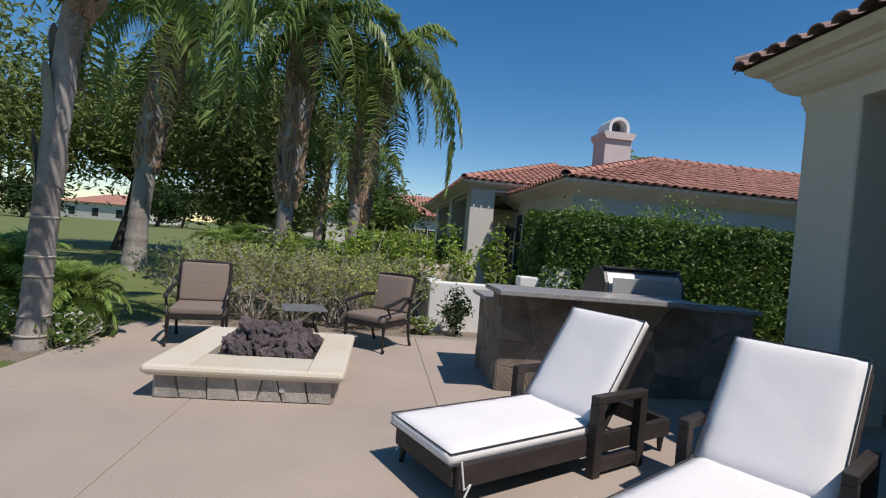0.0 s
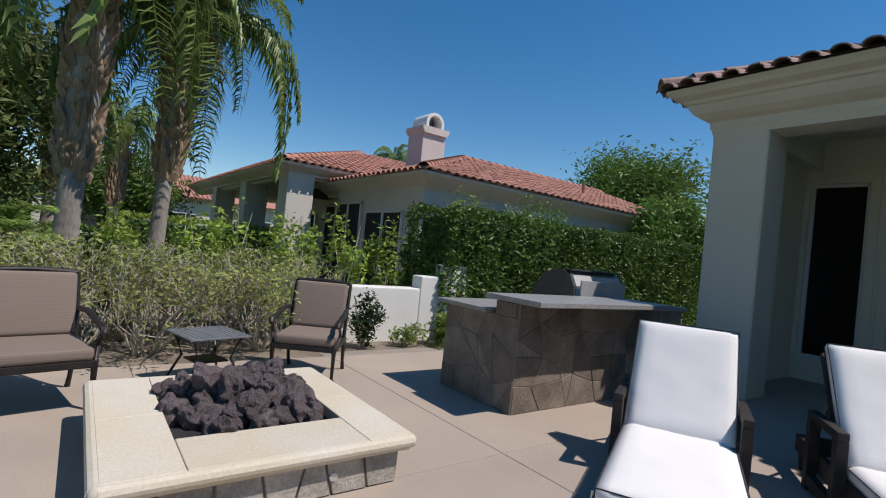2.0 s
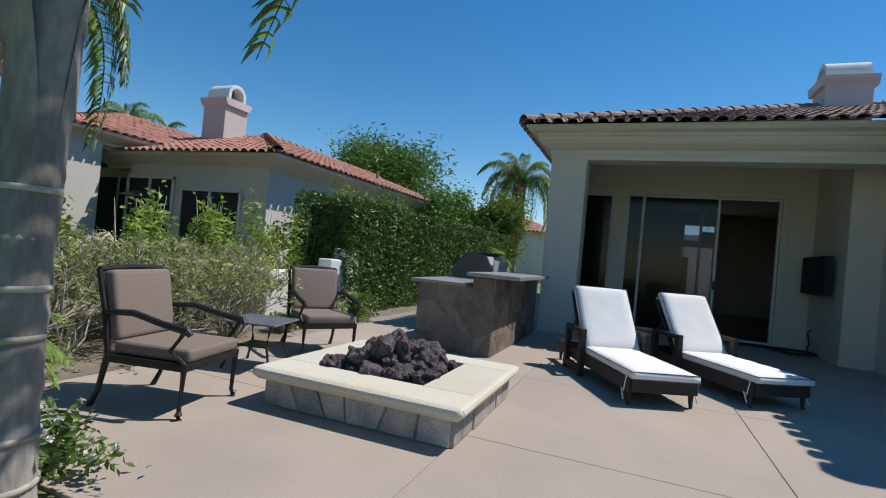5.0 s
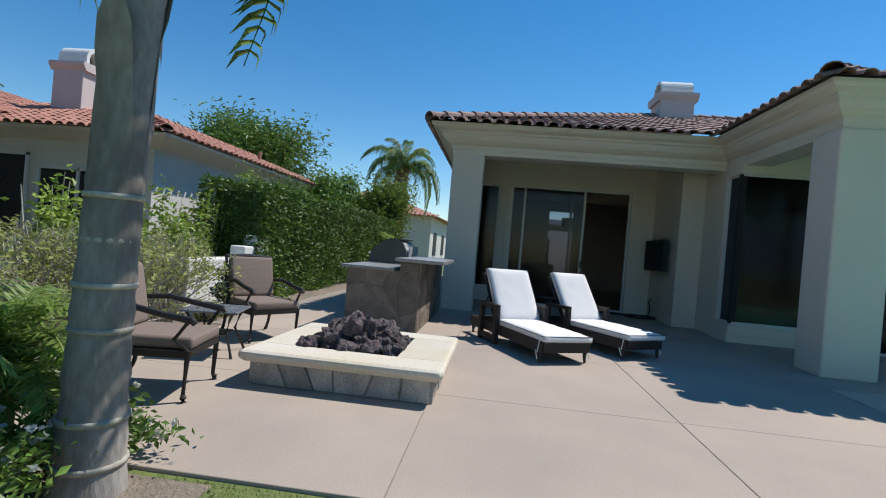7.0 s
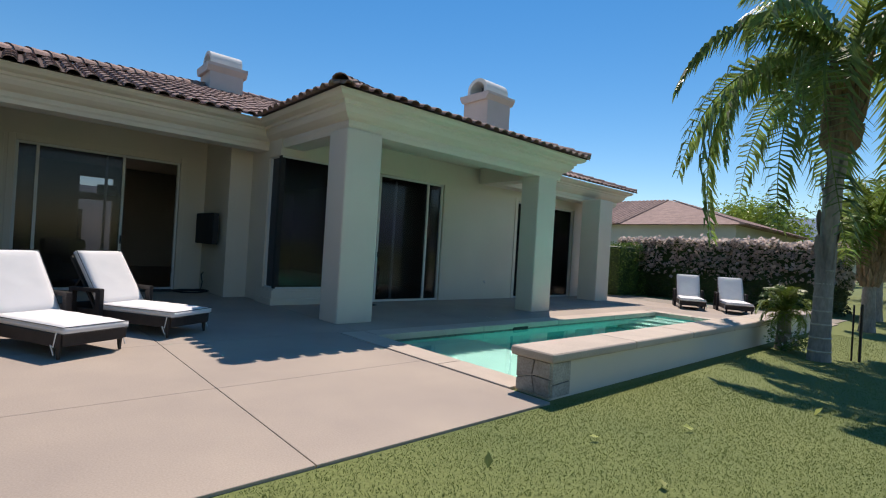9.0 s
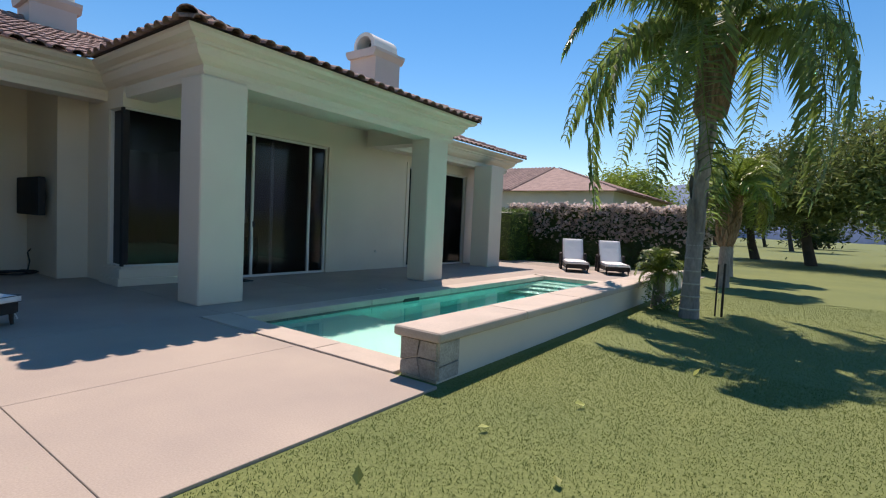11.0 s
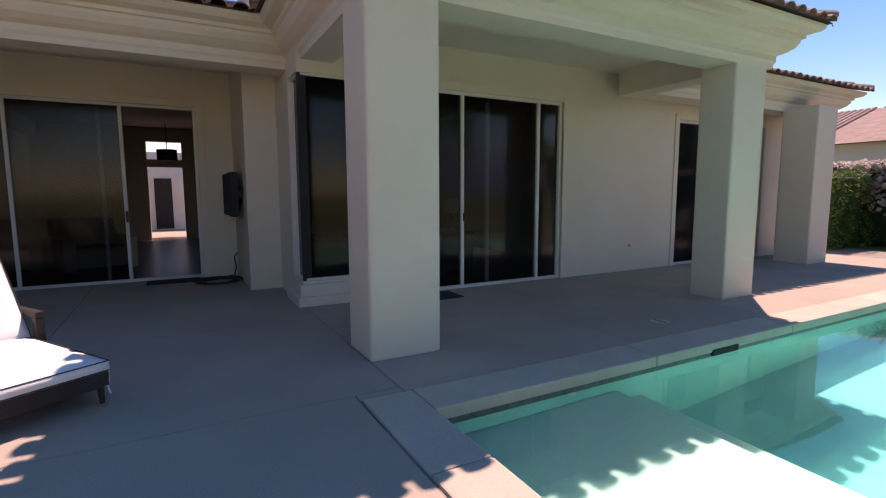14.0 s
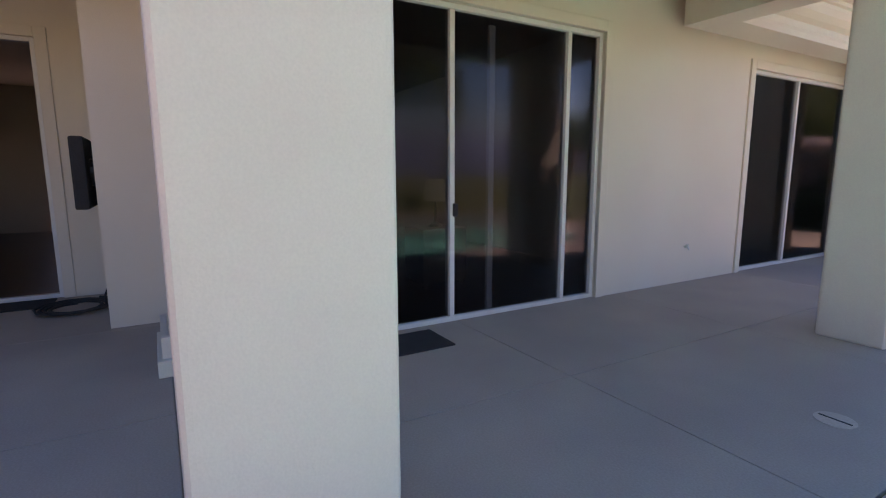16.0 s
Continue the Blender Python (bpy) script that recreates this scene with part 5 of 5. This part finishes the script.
palm("palm_tree", PL, (-4.2, 22.0, 0), 5.0, 0.17, QUEEN, 20, 0.9, 5, True, 2)
palm("palm_tree", PL, (-2.5, 24.0, 0), 4.6, 0.2, QUEEN, 20, 0.9, 6, True, 2)
palm("palm_tree", PL, (-5.47, -3.92, 0), 4.15, 0.112, QUEEN, 25, 1.12, 7, True, 0, (-0.12, -0.2), boots_from=0.74)
palm("palm_tree", "young palm with arching yellow-green fronds behind the taller palm", (-5.25, -9.6, 0), 2.3, 0.12, YOUNGF, 26, 1.9, 17, True, 0, (0.0, -0.2), boots_from=0.5)
palm("palm_tree", "slim distant palm with a feathery crown", (8.5, -46, 0), 5.6, 0.15, QUEEN, 18, 0.9, 8)
palm("palm_tree", "slim distant palm with a feathery crown", (14, 33, 0), 7.3, 0.15, QUEEN, 18, 1.0, 9)
palm("palm_tree", "slim distant palm with a feathery crown", (17, 34, 0), 7.0, 0.15, QUEEN, 18, 1.0, 10)
palm("palm_tree", "palm with hanging fronds behind the house corner", (15.0, 9.4, 0), 4.6, 0.14, QUEEN, 24, 0.95, 12, True, 0)
palm("palm_tree", "palm at the end of the oleander hedge", (-4.9, -13.5, 0), 3.0, 0.15, YOUNGF, 22, 2.2, 13, True)
SP = "low pygmy palm with fine arching fronds in the bed"
palm("small_palm", SP, (-4.78, 7.15, 0), 0.42, 0.07, SMALLF, 46, 0.66, 21, spread=(-15, 75))
palm("small_palm", SP, (-5.55, 7.2, 0), 0.5, 0.08, SMALLF, 40, 0.9, 22, spread=(-10, 80))
palm("small_palm", "broad green palm clump behind the shrubs", (-4.15, 10.3, 0), 0.75, 0.1, SMALLF, 36, 1.05, 23, spread=(0, 80))
palm("small_palm", "young yellow-green palm beside the low pool wall", (-4.90, -4.5, 0), 0.62, 0.09, YOUNGF, 26, 0.66, 24, False, spread=(-10, 75))
palm("small_palm", SP, (9.5, 9.0, 0), 0.8, 0.1, SMALLF, 26, 1.3, 25, spread=(0, 80))
palm("small_palm", "green fern-like plant in front of the white wall", (0.75, 8.45, 0), 0.08, 0.03, YOUNGF, 16, 0.55, 26, spread=(20, 85))

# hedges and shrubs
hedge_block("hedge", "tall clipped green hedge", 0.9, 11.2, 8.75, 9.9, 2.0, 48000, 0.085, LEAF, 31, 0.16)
hedge_block("hedge", "clipped green hedge by the lawn", -2.6, 2.4, 17.5, 19, 1.5, 6000, 0.10, LEAF_LIGHT, 32, 0.2)
hedge_block("hedge", "far clipped green hedge", -6.5, -2.8, 17.5, 19.5, 1.0, 4000, 0.10, LEAF, 33, 0.25)
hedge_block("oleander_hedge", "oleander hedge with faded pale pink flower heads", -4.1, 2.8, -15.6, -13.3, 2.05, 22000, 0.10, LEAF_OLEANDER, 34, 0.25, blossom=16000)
hedge_block("hedge", "dark green hedge at the end of the patio", 1.6, 3.4, -13.2, -11.4, 1.9, 5000, 0.075, LEAF, 35, 0.2, blossom=0)
clump("shrub", "rounded green shrub rising above the hedge", "shrub", (3.6, 9.6, 1.2), (0.9, 0.6, 0.65), 2600, 0.07, LEAF, 41, 12)
clump("shrub", "rounded green shrub rising above the hedge", "shrub", (1.9, 9.5, 1.0), (0.6, 0.5, 0.7), 1700, 0.06, LEAF_LIGHT, 42, 12)
clump("tree", "dense round green tree behind the hedge", "tree", (11.4, 11.2, 1.3), (1.7, 1.2, 1.25), 15000, 0.15, LEAF, 43, 14)
for k, (x, y, h) in enumerate(((-0.35, 9.5, 0.78), (0.35, 9.6, 0.74), (-1.35, 9.4, 0.72), (0.9, 9.7, 0.8), (-2.2, 9.5, 0.7), (-3.1, 9.6, 0.68), (-1.75, 9.9, 0.8), (-0.9, 9.8, 0.8))):
    clump("shrub", "young bright green shrub on thin stems", "shrub", (x, y, 0.15), (0.32, 0.32, h), 620, 0.10, LEAF_LIGHT, 50 + k, 7)
clump("shrub", "dark green upright shrub against the white wall", "shrub", (-0.45, 8.5, 0), (0.24, 0.2, 0.34), 800, 0.07, LEAF_DARK, 60, 10)
clump("flower_bed", "low green plant covered in white flowers", "flowers", (-0.95, 8.45, 0), (0.26, 0.2, 0.12), 500, 0.06, LEAF_LIGHT, 61, 8, 70, WHITE_FLOWER)
clump("flower_bed", "low green plant covered in white flowers", "flowers", (0.2, 8.5, 0), (0.26, 0.2, 0.16), 500, 0.06, LEAF_LIGHT, 62, 8, 60, WHITE_FLOWER)
clump("shrub", "low green plant at the foot of the white wall", "shrub", (1.35, 8.5, 0), (0.3, 0.2, 0.17), 500, 0.06, LEAF, 63, 8, 20, WHITE_FLOWER)
clump("flower_bed", "low flowering bush at the edge of the lawn", "flowers", (-5.15, 6.75, 0), (0.42, 0.3, 0.2), 1300, 0.05, LEAF, 64, 10, 40, WHITE_FLOWER)
clump("flower_bed", "low flowering bush at the edge of the patio", "flowers", (-4.6, 6.7, 0), (0.3, 0.3, 0.16), 800, 0.05, LEAF, 65, 10, 45, WHITE_FLOWER)
clump("flower_bed", "low flowering bush under the palm", "flowers", (-5.6, 6.6, 0), (0.4, 0.35, 0.2), 1100, 0.05, LEAF, 66, 10, 12, BLOSSOM)
clump("shrub", "small low shrub under the young palm", "shrub", (-5.0, -4.3, 0), (0.3, 0.5, 0.15), 500, 0.05, LEAF, 67, 8, 20, WHITE_FLOWER)

# half-bare shrubs behind the chairs
def bare_shrub(at, seed, h=0.74, w=0.55):
    r = random.Random(seed)
    B = thing("dry_shrub", "half-bare shrub with tangled grey twigs and few leaves", "shrub", "dry shrubs", at=pose(*at))
    b = bmesh.new()
    tips = []
    for k in range(26):
        a, q = r.uniform(0, 6.28), r.uniform(0.1, 1)
        p = Vector((math.cos(a) * 0.1, math.sin(a) * 0.1, 0))
        pts = [p.copy()]
        d = Vector((math.cos(a) * q, math.sin(a) * q, 1.2)).normalized()
        for s in range(5):
            d = (d + Vector((r.uniform(-0.5, 0.5), r.uniform(-0.5, 0.5), r.uniform(-0.25, 0.3)))).normalized()
            p = p + d * h * 0.26
            pts.append(p.copy())
            if s > 1:
                for _ in range(2):
                    e = (d + Vector((r.uniform(-1, 1), r.uniform(-1, 1), r.uniform(-0.4, 0.6)))).normalized()
                    tube([p, p + e * 0.09, p + e * 0.2 + Vector((r.uniform(-0.05, 0.05), r.uniform(-0.05, 0.05), 0.02))], [0.005, 0.004, 0.002], 3, bm=b, cap=False)
                    tips.append(p + e * r.uniform(0.08, 0.2))
        tube(pts, [0.011, 0.010, 0.008, 0.006, 0.005, 0.003], 4, bm=b, cap=False)
        tips.append(p)
    part("branchwork", b, TWIG, B, "tangled grey twigs")
    g = np.random.default_rng(seed)
    t = np.array([tuple(x) for x in tips])
    t = t[g.choice(len(t), 1200)] + g.normal(0, 0.05, (1200, 3))
    t[:, 2] = np.clip(t[:, 2], 0.05, None)
    v_, f_ = leaves(t, 0.5, 0.055, rng=g)
    raw("foliage", v_, f_, LEAF_DRY, B)["kind"] = "stuff"
    return B
shr = [bare_shrub((-4.05 + 0.0, 8.65, 0), 70), bare_shrub((-3.4, 8.75, 0), 71), bare_shrub((-2.8, 8.6, 0), 72)]
for k, (x, y) in enumerate(((-2.2, 8.75), (-1.65, 8.6), (-3.75, 9.3), (-3.05, 9.35), (-2.45, 9.3), (-1.8, 9.4), (-1.25, 9.1), (-4.35, 9.2), (-1.45, 10.0), (-2.9, 10.1))):
    copy_thing(shr[k % 3], pose(x, y, 0, 0, 0, 70 * k + 20))

# broad feathery trees
def broad_tree(at, height, crown, count, seed, material, size=0.30, droop=0.5, label="broad feathery mesquite tree with a dark trunk", trunk=0.22, lean=(0.4, 0.2), clusters=26):
    r = np.random.default_rng(seed)
    T = thing("tree", label, "tree", at=pose(*at))
    b = bmesh.new()
    hub = Vector((lean[0], lean[1], height * 0.35))
    tube([(0, 0, -0.1), hub * 0.5 + Vector((0.08, 0.05, 0)), hub], [trunk * 1.2, trunk, trunk * 0.8], 10, bm=b)
    cen = r.normal(size=(clusters, 3))
    cen /= np.linalg.norm(cen, axis=1, keepdims=True)
    cen = cen * r.uniform(0.45, 1.0, (clusters, 1)) * np.array(crown) + np.array([lean[0], lean[1], height * 0.68])
    for c in cen:
        c = Vector(c)
        tube([hub, (hub + c) / 2 + Vector((0, 0, 0.2)), c], [trunk * 0.4, trunk * 0.2, 0.02], 6, bm=b)
    part("trunk", b, BARK_DARK, T, "dark forked trunk and limbs")
    pk = r.integers(0, clusters, count)
    sd = np.array(crown) * 0.27
    p = cen[pk] + r.normal(size=(count, 3)) * sd
    p[:, 2] -= droop * np.abs(r.normal(0, 0.5, count))
    p[:, 2] = np.maximum(p[:, 2], 0.3)
    v_, f_ = leaves(p, 0.4, size, 3.2, r, droop)
    raw("crown", v_, f_, material, T)["kind"] = "stuff"
    return T
broad_tree((-11.5, 21.5, 0), 7.5, (4.2, 3.5, 2.3), 22000, 81, LEAF_MESQ)
broad_tree((-6.6, 19.5, 0), 6.0, (2.6, 2.4, 2.2), 17000, 82, LEAF_MESQ, lean=(0.5, 0.2))
broad_tree((-16, 17, 0), 7.5, (4, 4, 2.5), 16000, 83, LEAF_MESQ)
broad_tree((-7.2, -26, 0), 6.5, (3.6, 3.6, 2.0), 15000, 84, LEAF_MESQ, 0.32)
broad_tree((-10.5, -23, 0), 6.8, (3.6, 3.6, 2.0), 15000, 85, LEAF_MESQ, 0.32, lean=(-0.6, 0.3))
broad_tree((-4.6, -30, 0), 5.5, (2.8, 2.8, 1.8), 9000, 86, LEAF_MESQ, 0.32)
broad_tree((-14, -34, 0), 6.5, (4, 4, 2.2), 10000, 87, LEAF_MESQ, 0.35)
broad_tree((3.5, -34, 0), 5.4, (3.0, 2.6, 2.0), 9000, 88, LEAF_LIGHT, 0.36, 0.2, "bushy bright green tree behind the far houses")
broad_tree((29, 23.5, 0), 9.4, (4.2, 4.2, 3.0), 26000, 89, LEAF, 0.42, 0.1, "tall round green tree beyond the neighbour's roof", clusters=44)
broad_tree((12.2, 9.3, 0), 3.6, (1.3, 0.9, 1.1), 7000, 91, LEAF_LIGHT, 0.20, 0.5, "soft green feathery bush behind the house corner", 0.08, (0.1, 0.1))
broad_tree((-2.8, 31, 0), 4.2, (2.5, 2.5, 1.5), 7000, 90, LEAF, 0.36, 0.2, "green tree behind the palms")
rt = random.Random(4)
for k in range(30):
    a = radians(rt.uniform(-8, 52))
    d = rt.uniform(70, 120)
    t0 = broad_tree((-d * math.sin(a) - 2, d * math.cos(a), 0), rt.uniform(4, 7), (rt.uniform(3, 5), 3, 2.4), 1800, 100 + k, LEAF_DARK if k % 2 else LEAF_MESQ, 0.8, 0.4, "distant tree at the edge of the golf course", 0.2, clusters=14)
for k in range(24):
    a = radians(rt.uniform(-6, 34))
    d = rt.uniform(60, 120)
    broad_tree((-d * math.sin(a) - 3, -d * math.cos(a), 0), rt.uniform(4, 8), (rt.uniform(3, 5), 3, 2.2), 1500, 130 + k, LEAF_MESQ if k % 2 else LEAF_DARK, 0.8, 0.4, "distant tree at the edge of the golf course", 0.2, clusters=14)

# fallen leaves on the lawn
for k, (x, y) in enumerate(((-5.15, 2.6), (-5.6, 0.9), (-5.4, 0.2), (-5.9, 2.0), (-6.1, -0.6), (-5.3, 1.7), (-5.75, 3.3))):
    v_, f_ = leaves(np.array([[x, y, 0.012]]), 3, 0.09, 1.6, np.random.default_rng(k))
    tagged(raw("fallen_leaf", v_, f_, LEAF_DRY), "pale dry leaf lying on the grass", "leaf")

# mountains beyond
mv, mf = [], []
N = 60
for i in range(N + 1):
    a = radians(-70 + 140 * i / N)
    d = 2500
    h = 170 + 130 * noise.noise(Vector((i * 0.13, 3.1, 0))) + 45 * noise.noise(Vector((i * 0.5, 1.0, 5)))
    x, y = d * math.sin(a), -d * math.cos(a)
    mv += [(x, y, -20), (x * 1.05, y * 1.05, max(40, h) * 1.15), (x * 1.3, y * 1.3, -20)]
for i in range(N):
    for k in range(2):
        mf.append((3 * i + k, 3 * i + 3 + k, 3 * i + 4 + k, 3 * i + 1 + k))
tagged(raw("backdrop", mv, mf, MOUNTAIN, smooth=True), "hazy blue desert mountains on the horizon", "mountains", kind="structure")
